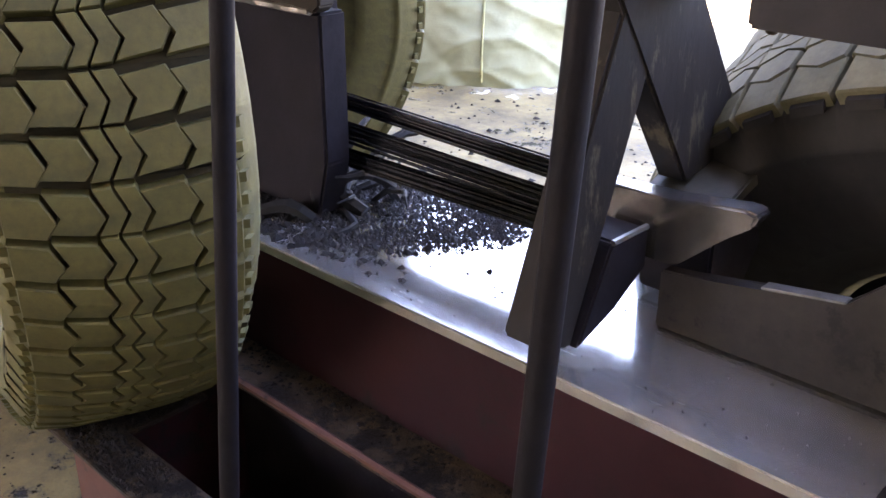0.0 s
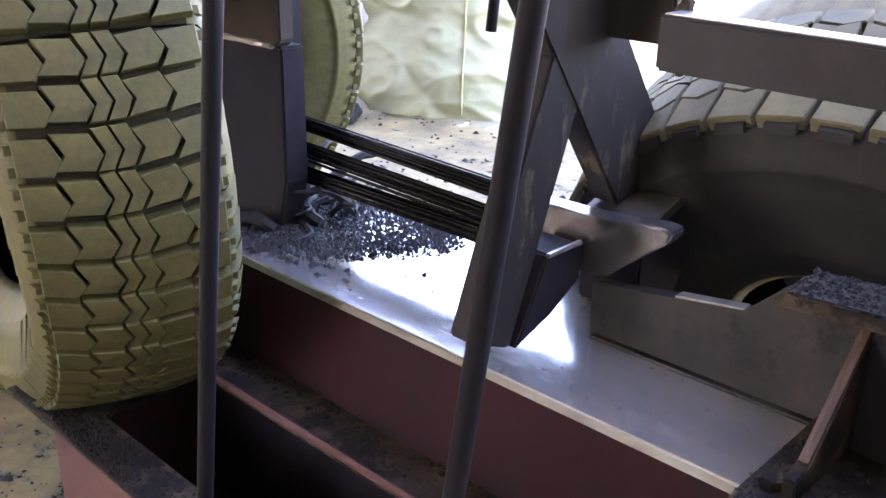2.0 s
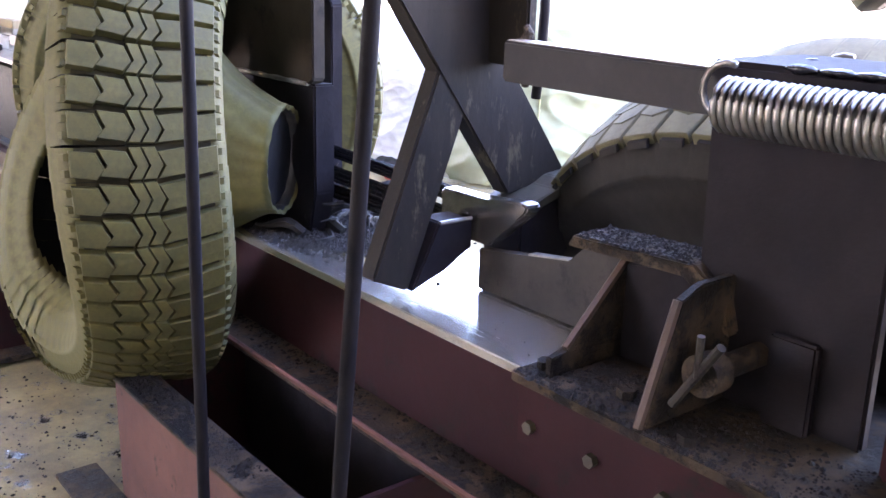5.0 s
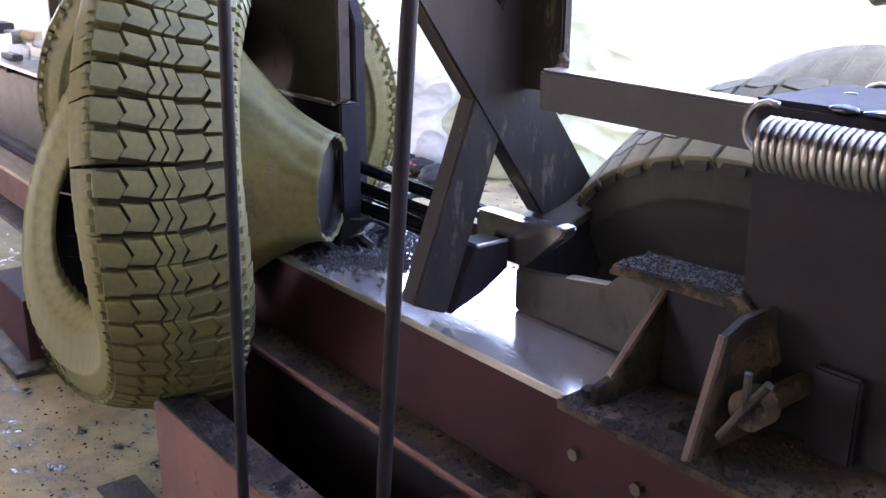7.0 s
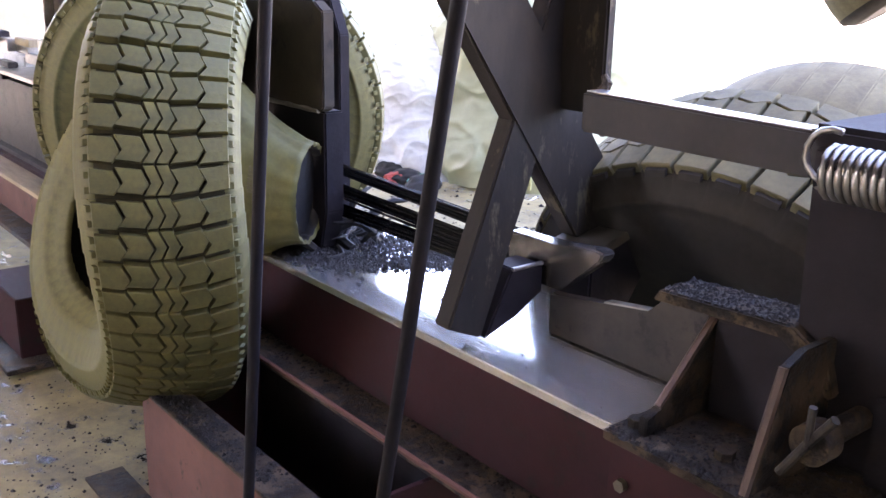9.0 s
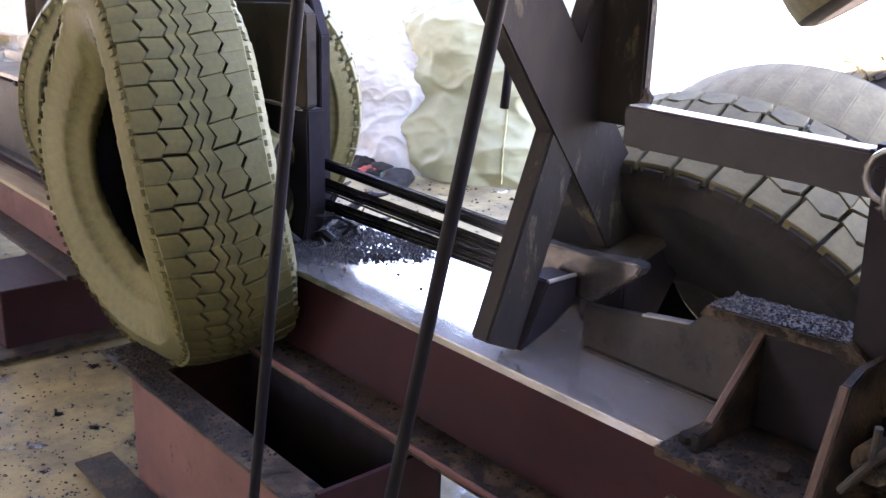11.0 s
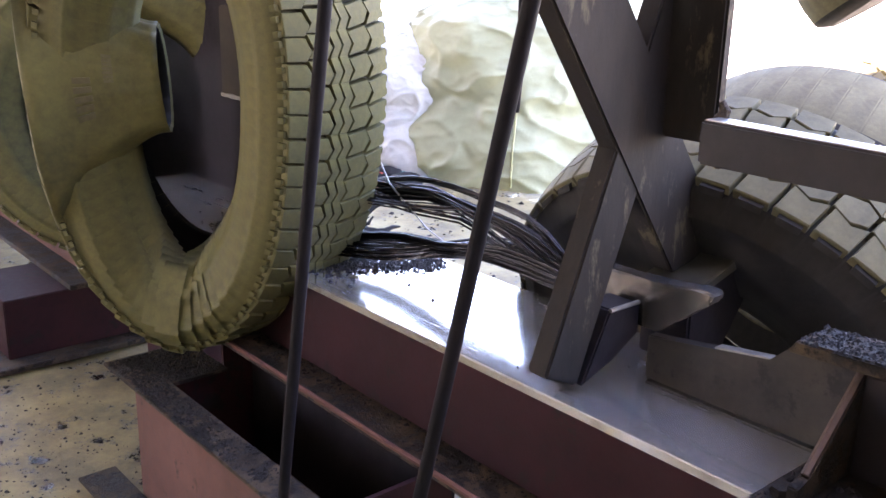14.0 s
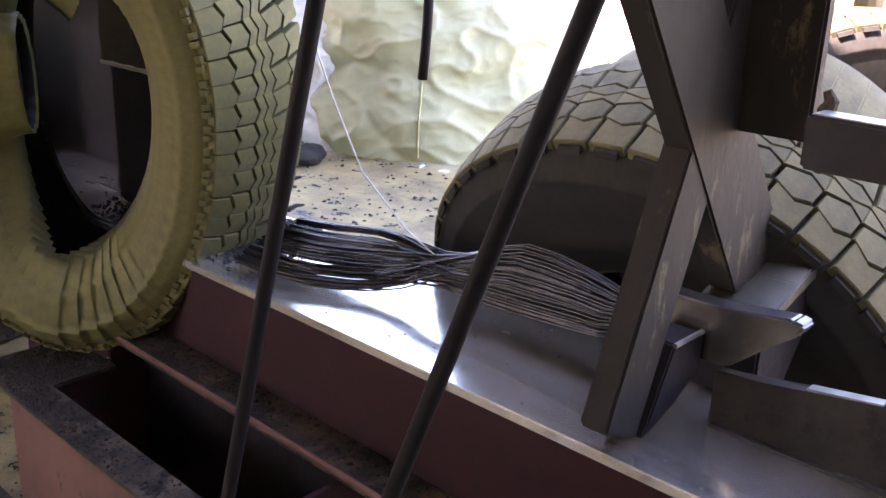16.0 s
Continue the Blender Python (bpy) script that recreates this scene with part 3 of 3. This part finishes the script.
whole_tyre("truck_tyre", "bald grey truck tyre leaning behind another tyre", pose(0.24, 1.17, 0.49, 22, 0, 12) @ TILTED, tread=False)
whole_tyre("truck_tyre", "grey truck tyre standing in the bright yard doorway", pose(0.24, 1.9, 0.49, 5, 0, 45) @ TILTED)
whole_tyre("truck_tyre", "brown worn tyre hung tilted on a timber post", pose(-0.08, 2.35, 1.36, 0, 55, 20), tread=False)


def yard_post():
    ob = thing("timber_post", "weathered timber post that carries a tyre", "post")
    bm = B()
    tube(bm, [(0.05, 2.4, -0.06 + 0.1 * k) for k in range(18)], 0.05, 12)
    part("pole", bm, M_WOOD, ob)


yard_post()
FAR_CASING = whole_tyre("truck_tyre", "dusty worn truck tyre casing slumped behind the stop post", pose(-1.09, 0.40, 0.74, 8, 0, 58) @ TILTED, material=M_RUB)



def tarp():
    ob = thing("tarpaulin_heap", "pale green wrinkled tarpaulin draped over a heap", "tarpaulin")
    def sheet(name, cx, cy, rx, ry, height, a0, a1, material, seed, label):
        bm = B()
        n, m = 240, 170
        rows = []
        for i in range(n):
            a = radians(a0 + (a1 - a0) * i / (n - 1))
            row = []
            for j in range(m):
                h = j / (m - 1)
                k = math.cos(h * 1.5) ** 0.55
                fold = abs(noise.noise((a * 1.3, h * 3.2 + 0.6 * a, seed))) * 0.13 + abs(noise.noise((a * 2.3, h * 7 - a, seed + 3))) * 0.04 + noise.noise((a * 5, h * 20, seed + 7)) * 0.006
                fold += 0.028 * math.sin(16 * h + 2.5 * a + 3 * noise.noise((a, h * 3, seed)))
                crease = 1 - abs(noise.noise((a * 4.0 + 1.5 * h, h * 7.5 - 1.1 * a, seed + 11)))
                crease2 = 1 - abs(noise.noise((a * 8.0 - 2 * h, h * 17 + 1.3 * a, seed + 17)))
                fold += 0.03 * crease ** 7 + 0.01 * crease2 ** 6
                k = k * (1 + fold * 0.8) + 0.02
                hem = 0.03 * max(0.0, 1 - 8 * h) * noise.noise((a * 9, 0, seed))
                row.append(bm.verts.new((cx + rx * k * math.cos(a), cy + ry * k * math.sin(a), height * math.sin(h * 1.5) + 0.004 + abs(hem))))
            rows.append(row)
        for i in range(n - 1):
            for j in range(m - 1):
                bm.faces.new((rows[i][j], rows[i + 1][j], rows[i + 1][j + 1], rows[i][j + 1]))
        line = [v.co + Vector((0.006 * math.cos(radians(307)), 0.006 * math.sin(radians(307)), 0.004)) for v in rows[126][2:150:3]]
        part(name, bm, material, ob, label, smooth=True)
        return line
    seam = sheet("sheet", -2.75, 3.3, 0.95, 0.95, 1.15, 170, 430, M_TARP, 2.0, "pale green tarpaulin sheet")
    sheet("white_sheet", -3.25, 2.75, 0.75, 0.6, 0.85, 190, 370, M_WHITE, 8.0, "crumpled white plastic sheet")
    bm = B()
    tube(bm, seam, 0.006, 5)
    part("seam_cord", bm, mat("yellow_cord", (0.46, 0.45, 0.22)), ob)


tarp()


# ---------- pulled sidewall, cables and bead wire ----------


CONE = new("pulled_sidewall", bpy.data.meshes.new("pulled_sidewall"))


def fill_cone():
    bm = B()
    n, m = 96, 16
    rows = []
    for j in range(m):
        h = j / (m - 1)
        e = (1 - h) ** 1.6
        rz = 0.30 * e + 0.115 * (1 - e)
        ry = 0.12 * (1 - h) + 0.08 * h
        row = []
        for i in range(n):
            a = 2 * math.pi * i / n
            w = 1 + 0.04 * noise.noise((math.cos(a) * 2, math.sin(a) * 2, h * 4)) + 0.05 * h * (abs(math.sin(9 * a + 3 * noise.noise((math.cos(a), math.sin(a), h)))) - 0.5)
            row.append(bm.verts.new((0.26 * h, ry * w * math.cos(a), rz * w * math.sin(a))))
        rows.append(row)
    inner = [[bm.verts.new((v.co.x - 0.004, v.co.y * 0.9, v.co.z * 0.93)) for v in row] for row in rows]
    for A, which in ((rows, 0), (inner, 1)):
        for j in range(m - 1):
            for i in range(n):
                f = bm.faces.new((A[j][i], A[j][(i + 1) % n], A[j + 1][(i + 1) % n], A[j + 1][i]))
                f.material_index, f.smooth = which, True
    for k in (0, -1):
        for i in range(n):
            bm.faces.new((rows[k][i], rows[k][(i + 1) % n], inner[k][(i + 1) % n], inner[k][i]))
    # Dark disc stands in for the shade inside the cone's open end.
    shade_disc = bm.faces.new([bm.verts.new((0.235, v.co.y * 0.88, v.co.z * 0.88)) for v in rows[-1]])
    shade_disc.material_index = 1
    bmesh.ops.recalc_face_normals(bm, faces=bm.faces[:])
    bm.to_mesh(CONE.data)
    bm.free()
    CONE.data.materials.append(M_RUB)
    CONE.data.materials.append(M_RUBIN)
    CONE.parent = TYRE
    bm = B()
    for a0, h, count, size in ((198, 0.42, 5, 0.011), (176, 0.62, 7, 0.006)):
        for k in range(count):
            a = radians(a0 - k * size * 520)
            e = (1 - h) ** 1.6
            rz, ry = 0.30 * e + 0.115 * (1 - e), 0.12 * (1 - h) + 0.08 * h
            c = Vector((0.26 * h, ry * math.cos(a), rz * math.sin(a)))
            t = Vector((0, -ry * math.sin(a), rz * math.cos(a))).normalized()
            along_x = (Vector((0.26, -0.04 * math.cos(a), -1.6 * (1 - h) ** 0.6 * 0.185 * math.sin(a)))).normalized()
            n = along_x.cross(t).normalized()
            vs = [bm.verts.new(c + along_x * size * 1.6 * i + t * size * 0.55 * j + n * 0.0035 * m) for i in (-1, 1) for j in (-1, 1) for m in (-1, 1)]
            for q in ((0, 1, 3, 2), (4, 6, 7, 5), (0, 4, 5, 1), (2, 3, 7, 6), (0, 2, 6, 4), (1, 5, 7, 3)):
                bm.faces.new([vs[i] for i in q])
    tagged(part("moulded_lettering", bm, M_RUBGREY, CONE, "raised moulded rubber marks"), kind="stuff")
    CONE["label"] = "smooth sidewall stretched into a cone towards the hook"


fill_cone()
CONE_ROWS = [(0, pose(-0.90, -0.08, 0.72, 0, 0, 30)), (3.7, pose(-0.90, -0.08, 0.72, 0, 0, 30)), (5.6, pose(-0.56, -0.06, 0.70, 0, 4, 34)), (7, pose(-0.57, -0.06, 0.70, 0, 4, 34)), (9.2, pose(-0.60, -0.06, 0.69, 0, 4, 34)), (11.2, pose(-0.64, -0.06, 0.69, 0, 4, 30)), (11.5, pose(-0.64, -0.08, 0.72, 0, 4, 34)), (11.6, pose(-0.66, -0.2, 0.80, 0, -6, 50)), (11.7, pose(-0.68, -0.37, 0.92, 0, -4, 58)), (13.5, pose(-0.68, -0.37, 0.92, 0, -4, 58)), (14.5, pose(-0.695, -0.365, 0.905, 0, -4, 58)), (16, pose(-0.735, -0.36, 0.86, 0, -2, 56))]

STRANDS = []
PIECE, PIECES = 0.06, 15


def along(points, ease=24):
    """The points of a smooth line through a few, packed closely, with the length run at each."""
    pts = [Vector(p) for p in points]
    ext = [2 * pts[0] - pts[1]] + pts + [2 * pts[-1] - pts[-2]]
    out = []
    for a, b, c, d in zip(ext, ext[1:], ext[2:], ext[3:]):
        for k in range(ease):
            t = k / ease
            out.append(0.5 * (2 * b + (c - a) * t + (2 * a - 5 * b + 4 * c - d) * t * t + (3 * b - a - 3 * c + d) * t ** 3))
    out.append(pts[-1])
    run = [0.0]
    for p, q in zip(out, out[1:]):
        run.append(run[-1] + (q - p).length)
    return out, run


def piece_poses(points):
    """Poses of the straight pieces laid end to end along a line that starts at the hook."""
    out, run = along(points)
    arr = np.array(out)
    ends = [Vector([float(np.interp(min(k * PIECE, run[-1]), run, arr[:, c])) for c in range(3)]) for k in range(PIECES + 1)]
    poses, p = [], ends[0]
    for k in range(PIECES):
        d = ends[k + 1] - p
        if d.length < 0.02:
            d = Vector((-1, 0, 0))
        x = -d.normalized()
        y = Vector((0, 0, 1)).cross(x).normalized()
        m = Matrix((x, y, x.cross(y))).transposed().to_4x4()
        m.translation = p
        poses.append(m)
        p = p - x * PIECE
    return poses


def strands():
    """Bead wire pulled tight as cables, then springing loose; each cable is many small bunches in rigid pieces."""
    rng = random.Random(5)
    cables = ((0.225, 0.668, 0.69, 0.010), (0.205, 0.64, 0.655, 0.011), (0.19, 0.618, 0.615, 0.009))
    for n in range(20):
        cy, z0, z1, cr = cables[n % 3]
        bm = B()
        for _ in range(9):
            oy, oz = rng.gauss(0, 0.0038), rng.gauss(0, 0.0038)
            tube(bm, [(0.0002, oy, oz), (-PIECE, oy, oz)], rng.uniform(0.0014, 0.0026), 6, closed_ends=False)
        me = finish("bead_wire", bm, M_WIRE, smooth=True)
        a, q = rng.uniform(0, 6.28), cr * rng.random() ** 0.5
        tight = [(0.03 - 0.16 * k, cy + q * math.cos(a + 0.12 * k), z0 + (z1 - z0) * k / 4 + q * math.sin(a + 0.12 * k)) for k in range(7)]
        g = lambda sd: rng.gauss(0, sd)
        if n % 2:
            spread = g(0.022)
            loose = [(0.03, 0.21, 0.65), (-0.10, 0.22, 0.66), (-0.183, 0.25 + g(0.01), 0.69 + spread), (-0.287, 0.25 + g(0.02), 0.765 + spread), (-0.376, 0.25 + g(0.02), 0.812 + spread), (-0.528, 0.25 + g(0.02), 0.826 + spread), (-0.697, 0.25 + g(0.03), 0.806 + g(0.02)), (-0.9, 0.26, 0.77)]
        else:
            spread = g(0.010)
            loose = [(0.03, 0.2, 0.635), (-0.144, 0.2, 0.642 + spread), (-0.276, 0.2 + g(0.02), 0.652 + spread), (-0.42, 0.2 + g(0.02), 0.637 + spread), (-0.62, 0.18 + g(0.02), 0.59 + spread), (-0.80, 0.12 + g(0.02), 0.562 + 0.3 * abs(spread)), (-0.95, 0.08, 0.556)]
        w, v = rng.random(), rng.random()
        lo_hi = lambda lo, hi, k: tuple(p + (r - p) * k for p, r in zip(lo, hi))
        end = [(0.03, 0.2, 0.645), lo_hi((-0.05, 0.17, 0.612), (-0.083, 0.24, 0.667), w), lo_hi((-0.163, 0.17, 0.598), (-0.18, 0.24, 0.698), w), lo_hi((-0.289, 0.17, 0.590), (-0.283, 0.24, 0.700), w), lo_hi((-0.391, 0.17, 0.592), (-0.40, 0.22, 0.640), w), lo_hi((-0.52, 0.14, 0.552), (-0.59, 0.24, 0.622), v), lo_hi((-0.66, 0.05, 0.548), (-0.78, 0.24, 0.596), v), lo_hi((-0.86, 0.03, 0.552), (-0.96, 0.24, 0.575), v)]
        end = [Vector(p) + Vector((0, g(0.0012), abs(g(0.0015)))) for p in end]
        shapes = [piece_poses(p) for p in (tight, loose, end)]
        for k in range(PIECES):
            o = tagged(new("bead_wire", me), kind="stuff")
            o.parent = CARRIAGE
            STRANDS.append((o, [(t, shapes[i][k]) for t, i in ((0, 0), (11.4, 0), (12.4, 1), (13.5, 1), (14.5, 2), (16, 2))]))


strands()


def stray_wire():
    bm = B()
    tube(bm, [(0, 0, 0), (-0.12, 0.004, 0.045), (-0.235, 0.0, 0.13), (-0.32, 0.004, 0.25), (-0.385, 0.002, 0.37)], 0.0017, 5)
    o = part("stray_wire", bm, M_BARE, CARRIAGE, "single thin brassy steel wire")
    STRANDS.append((o, [(0, pose(-0.406, 0.2, 0.63, 0, -38, 0)), (11.4, pose(-0.406, 0.2, 0.63, 0, -38, 0)), (12.4, pose(-0.36, 0.2, 0.62, 0, -10, 0)), (13.5, pose(-0.36, 0.2, 0.62, 0, -10, 0)), (14.6, pose(-0.406, 0.2, 0.606, 0, 0, 0)), (16, pose(-0.406, 0.2, 0.606, 0, 0, 0))]))


stray_wire()


def clumps(name, label, material, n, place, size, seed, category="crumbs"):
    """Many small torn crumbs, in one object."""
    rng = random.Random(seed)
    verts, faces = [], []
    for _ in range(n):
        x, y, z = place(rng)
        r = rng.uniform(*size) * rng.choice((0.6, 1, 1, 1.6))
        base = len(verts)
        a0 = rng.uniform(0, 6.28)
        flat = rng.uniform(0.3, 0.8)
        for k in range(5):
            a = a0 + k * 1.2566 + rng.uniform(-0.3, 0.3)
            q = r * rng.uniform(0.6, 1.2)
            verts.append((x + q * math.cos(a), y + q * math.sin(a), z - 0.001))
        verts.append((x + rng.uniform(-0.4, 0.4) * r, y + rng.uniform(-0.4, 0.4) * r, z + r * flat))
        faces += [(base + k, base + (k + 1) % 5, base + 5) for k in range(5)]
    me = bpy.data.meshes.new(name)
    me.from_pydata(verts, [], faces)
    me.materials.append(material)
    return tagged(new(name, me), label, category, kind="stuff")


def beam_patch(rng):
    x = -0.12 - abs(rng.gauss(0, 0.2))
    y = 0.03 + 0.3 * rng.random() ** 0.6
    lim = -0.13 - 0.9 * (0.27 - y) if y < 0.27 else -0.13 - 1.2 * (y - 0.27)
    return (min(x, lim + rng.gauss(0, 0.035)), y, ZT + 0.001)


def box_place(r):
    if r.random() < 0.7:
        return (r.uniform(-0.652, -0.465), r.uniform(-0.286, -0.082), 0.2697)
    return (-0.46 + 0.5 * r.random() ** 2, r.uniform(-0.286, -0.224), 0.2697)


clumps("rubber_crumbs", "black oily rubber crumbs caked on the beam top", M_GRIT, 5200, beam_patch, (0.0013, 0.0038), 3)
clumps("beam_specks", "small black specks scattered over the shiny beam", M_GRIT, 500, lambda r: (r.uniform(-0.6, 0.6), r.uniform(0.01, 0.32), ZT + 0.0005), (0.0008, 0.0022), 4)
clumps("ledge_crumbs", "black crumbs heaped on the lower beam ledge", M_GRIT, 1500, lambda r: (r.choice((-0.7, -0.45, -0.3, -0.1, 0.2, 0.35, 0.8)) + r.gauss(0, 0.12), 0.012 - abs(r.gauss(0, 0.03)), 0.333), (0.0015, 0.006), 5)
clumps("box_crumbs", "oily black crumbs on the frame flange", M_GRIT, 4200, box_place, (0.0013, 0.005), 6)
clumps("floor_crumbs", "black rubber crumbs scattered over the floor", M_GRIT, 1100, lambda r: (r.gauss(-0.5, 0.5), r.gauss(-0.42, 0.16), -0.008), (0.001, 0.0042), 7)
clumps("far_crumbs", "dark crumbs on the floor behind the beam", M_GRIT, 450, lambda r: (r.gauss(-1.7, 0.7), r.gauss(1.8, 0.5), -0.006), (0.003, 0.012), 8)
clumps("bracket_crumbs", "greasy crumbs on the lower beam end", M_GRIT, 1600, lambda r: (r.gauss(-0.5, 0.12), r.uniform(0.02, 0.3), ZT + 0.002), (0.002, 0.007), 9)


def bracket_place(r):
    if r.random() < 0.5:
        x = r.uniform(0.40, 0.61)
        return (x, r.uniform(0.102, 0.183), 0.713 + (x - 0.40) * 0.047)
    return (r.uniform(0.44, 0.9), -0.043 + 0.14 * r.random() ** 1.5, ZT + 0.0175)


carriage_crumbs = clumps("bracket_grit", "greasy crumbs caked on the bracket", M_GRIT, 3600, bracket_place, (0.0018, 0.005), 15, "")
carriage_crumbs.parent = CARRIAGE


def rubber_scraps():
    """Torn greasy rubber at the foot of the post."""
    rng = random.Random(11)
    ob = thing("rubber_scraps", "torn greasy black rubber strips at the post foot", "rubber scraps")
    for k in range(16):
        bm = B()
        x, y = rng.uniform(-0.55, -0.36), rng.uniform(0.1, 0.3)
        p = Vector((x, y, ZT + 0.004))
        pts = [p.copy()]
        d = Vector((rng.uniform(-1, 1), rng.uniform(-1, 1), rng.uniform(0.2, 1.2))).normalized()
        for _ in range(7):
            d = (d + Vector((rng.uniform(-0.6, 0.6), rng.uniform(-0.6, 0.6), rng.uniform(-0.5, 0.3)))).normalized()
            p = p + 0.022 * d
            p.z = max(p.z, ZT + 0.004)
            pts.append(p.copy())
        tube(bm, pts, rng.uniform(0.004, 0.012), 6, taper=[1, 1, 1.2, 1, 0.9, 0.8, 0.6, 0.3])
        part("strip", bm, M_RUBIN, ob)


rubber_scraps()

# ---------- the stand beyond the tyre ----------


def stand():
    ob = thing("support_stand", "red steel stand of stacked beams with a foot plate", "steel stand")
    bm = B()
    slab(bm, -4.0, -1.42, -0.09, 0.35, 0.385, 0.40, 0.002)
    part("top_plate", bm, M_WOOD, ob, "dusty yellow top plate")
    bm = B()
    slab(bm, -4.0, -1.44, -0.03, 0.30, 0.215, 0.385, 0.002)
    part("web", bm, M_PINK, ob)
    bm = B()
    slab(bm, -4.0, -1.40, -0.11, 0.37, 0.198, 0.215, 0.002)
    part("flange", bm, M_DIRTY, ob)
    bm = B()
    slab(bm, -1.75, -1.42, -0.30, 0.30, 0.012, 0.198, 0.003)
    part("pedestal", bm, M_RED, ob)
    bm = B()
    slab(bm, -1.8, -1.35, -0.36, 0.4, -0.004, 0.012, 0.002)
    part("foot_plate", bm, M_DIRTY, ob)
    bm = B()
    slab(bm, -4.0, -1.75, 0.02, 0.3, 0.415, 0.43, 0.002)
    slab(bm, -4.0, -1.75, 0.05, 0.2, 0.43, 0.70, 0.002)
    slab(bm, -4.0, -1.75, 0.02, 0.3, 0.70, 0.715, 0.002)
    part("upper_beam", bm, M_RAIL, ob, "grey rolled steel beam")
    bm = B()
    slab(bm, -4.0, -1.5, -0.0, 0.33, 0.40, 0.415, 0.002)
    part("packing_plate", bm, M_RED, ob)
    ob2 = thing("slotted_plate", "upright grey steel plate with a cut slot", "steel plate")
    bm = B()
    x0, x1, z0, z1, sx0, sx1, sz0, sz1 = -1.88, -1.30, 0.415, 1.25, -1.64, -1.56, 0.83, 0.97
    slab(bm, x0, sx0, 0.03, 0.05, z0, z1, 0.002)
    slab(bm, sx1, x1, 0.03, 0.05, z0, z1, 0.002)
    slab(bm, sx0, sx1, 0.03, 0.05, z0, sz0, 0)
    slab(bm, sx0, sx1, 0.03, 0.05, sz1, z1, 0)
    part("plate", bm, M_PLATE, ob2)
    bm = B()
    slab(bm, x0 - 0.012, x0, 0.0, 0.06, z0, z1, 0.002)
    part("edge_strip", bm, M_BARE, ob2)


def tray():
    ob = thing("scrap_tray", "steel tray of offcuts and scrap on the beam", "tray")
    rng = random.Random(4)
    bm = B()
    slab(bm, -3.4, -1.95, 0.0, 0.3, 0.735, 0.75, 0.002)
    part("tray_base", bm, M_BARE, ob)
    for k in range(4):
        bm = B()
        slab(bm, -3.3 + 0.4 * k, -3.27 + 0.4 * k, 0.0, 0.05, 0.715, 0.735, 0.002)
        part("spacer", bm, M_DARK, ob)
    for k in range(12):
        bm = B()
        x, y, l, w, hh = rng.uniform(-2.9, -2.0), rng.uniform(0.02, 0.2), rng.uniform(0.08, 0.3), rng.uniform(0.03, 0.08), rng.uniform(0.02, 0.05)
        z = 0.75 + 0.03 * (k % 4)
        slab(bm, x, min(x + l, -1.93), y, y + w, z, z + hh, 0.003)
        part("offcut", bm, rng.choice((M_WOOD, M_DARK, M_BARE, M_RAIL)), ob)


stand()
tray()


def small_things():
    for name, m, x, y, label in (("plastic_scrap", M_TEAL, -2.62, 2.12, "crumpled teal plastic scrap on the floor"), ("plastic_scrap", M_REDP, -2.78, 2.08, "crumpled red plastic scrap on the floor")):
        ob = thing(name, label, "plastic scrap", "plastic scraps")
        bm = bmesh.new()
        bmesh.ops.create_icosphere(bm, subdivisions=3, radius=0.07)
        for v in bm.verts:
            v.co *= 1 + 0.5 * noise.noise(v.co * 22 + Vector((x, y, 0)))
            v.co.z = max(v.co.z * 0.6, -0.03)
            v.co += Vector((x, y, 0.025))
        part("film", bm, m, ob)
    ob = thing("short_hose", "short black rubber hose hanging behind the carriage", "hose")
    bm = B()
    tube(bm, [(HX + 0.02 * math.sin(k * 0.5), HY, HZ + (3.49 - HZ) / 30 * k) for k in range(31)], 0.017, 12)
    part("hose_body", bm, M_HOSE, ob, smooth=True)
    ob = thing("black_bags", "shiny black plastic bag heap on the floor", "plastic bag")
    for k in range(3):
        bm = bmesh.new()
        bmesh.ops.create_icosphere(bm, subdivisions=4, radius=0.1)
        for v in bm.verts:
            v.co *= 1 + 0.35 * noise.noise(v.co * 9 + Vector((k, 0, 0))) + 0.12 * noise.noise(v.co * 30)
            v.co.z = max(v.co.z * 0.55, -0.035)
            v.co += Vector((-2.95 + 0.2 * k, 2.17 - 0.05 * k, 0.03))
        part("bag", bm, M_RUBIN, ob, smooth=True)


HX, HY, HZ = -0.99, 1.35, 0.68
small_things()


def motions():
    rows = [(t, ring_frames(*s)) for t, *s in TYRE_STATES]
    for k, o in enumerate(SLICES):
        walk(o, [(t, ms[k]) for t, ms in rows])
    for h, data in ((HOSE_R, HOSE_R_ROWS), (HOSE_L, HOSE_L_ROWS)):
        walk(h, [(t, pose(x, -0.38, 0.6, 0, a, 0)) for t, x, a in data])
    walk(CARRIAGE, [(t, pose(x, 0, 0)) for t, x in CARRIAGE_ROWS])
    walk(FAR_CASING, [(t, pose(x, y, 0.74, 8, 0, 58) @ TILTED) for t, x, y in ((0, -1.12, 0.37), (3.5, -1.20, 0.30), (6, -1.235, 0.275), (11.3, -1.235, 0.275), (11.8, -1.48, 0.14), (16, -1.48, 0.14))])
    for o, rows in STRANDS:
        walk(o, rows)
    walk(CONE, CONE_ROWS)


CARRIAGE_ROWS = [(0, 0.065), (0.5, 0.076), (1, 0.095), (1.5, 0.108), (2, 0.113), (2.5, 0.118), (3, 0.116), (3.5, 0.1), (6, -0.066), (6.5, -0.034), (7, 0.003), (7.5, 0.049), (8, 0.098), (8.5, 0.139), (9, 0.17), (11.5, 0.351), (12, 0.366), (12.5, 0.345), (13, 0.319), (13.5, 0.353), (14, 0.418), (14.5, 0.479), (15, 0.531), (15.5, 0.584), (16, 0.641)]
motions()
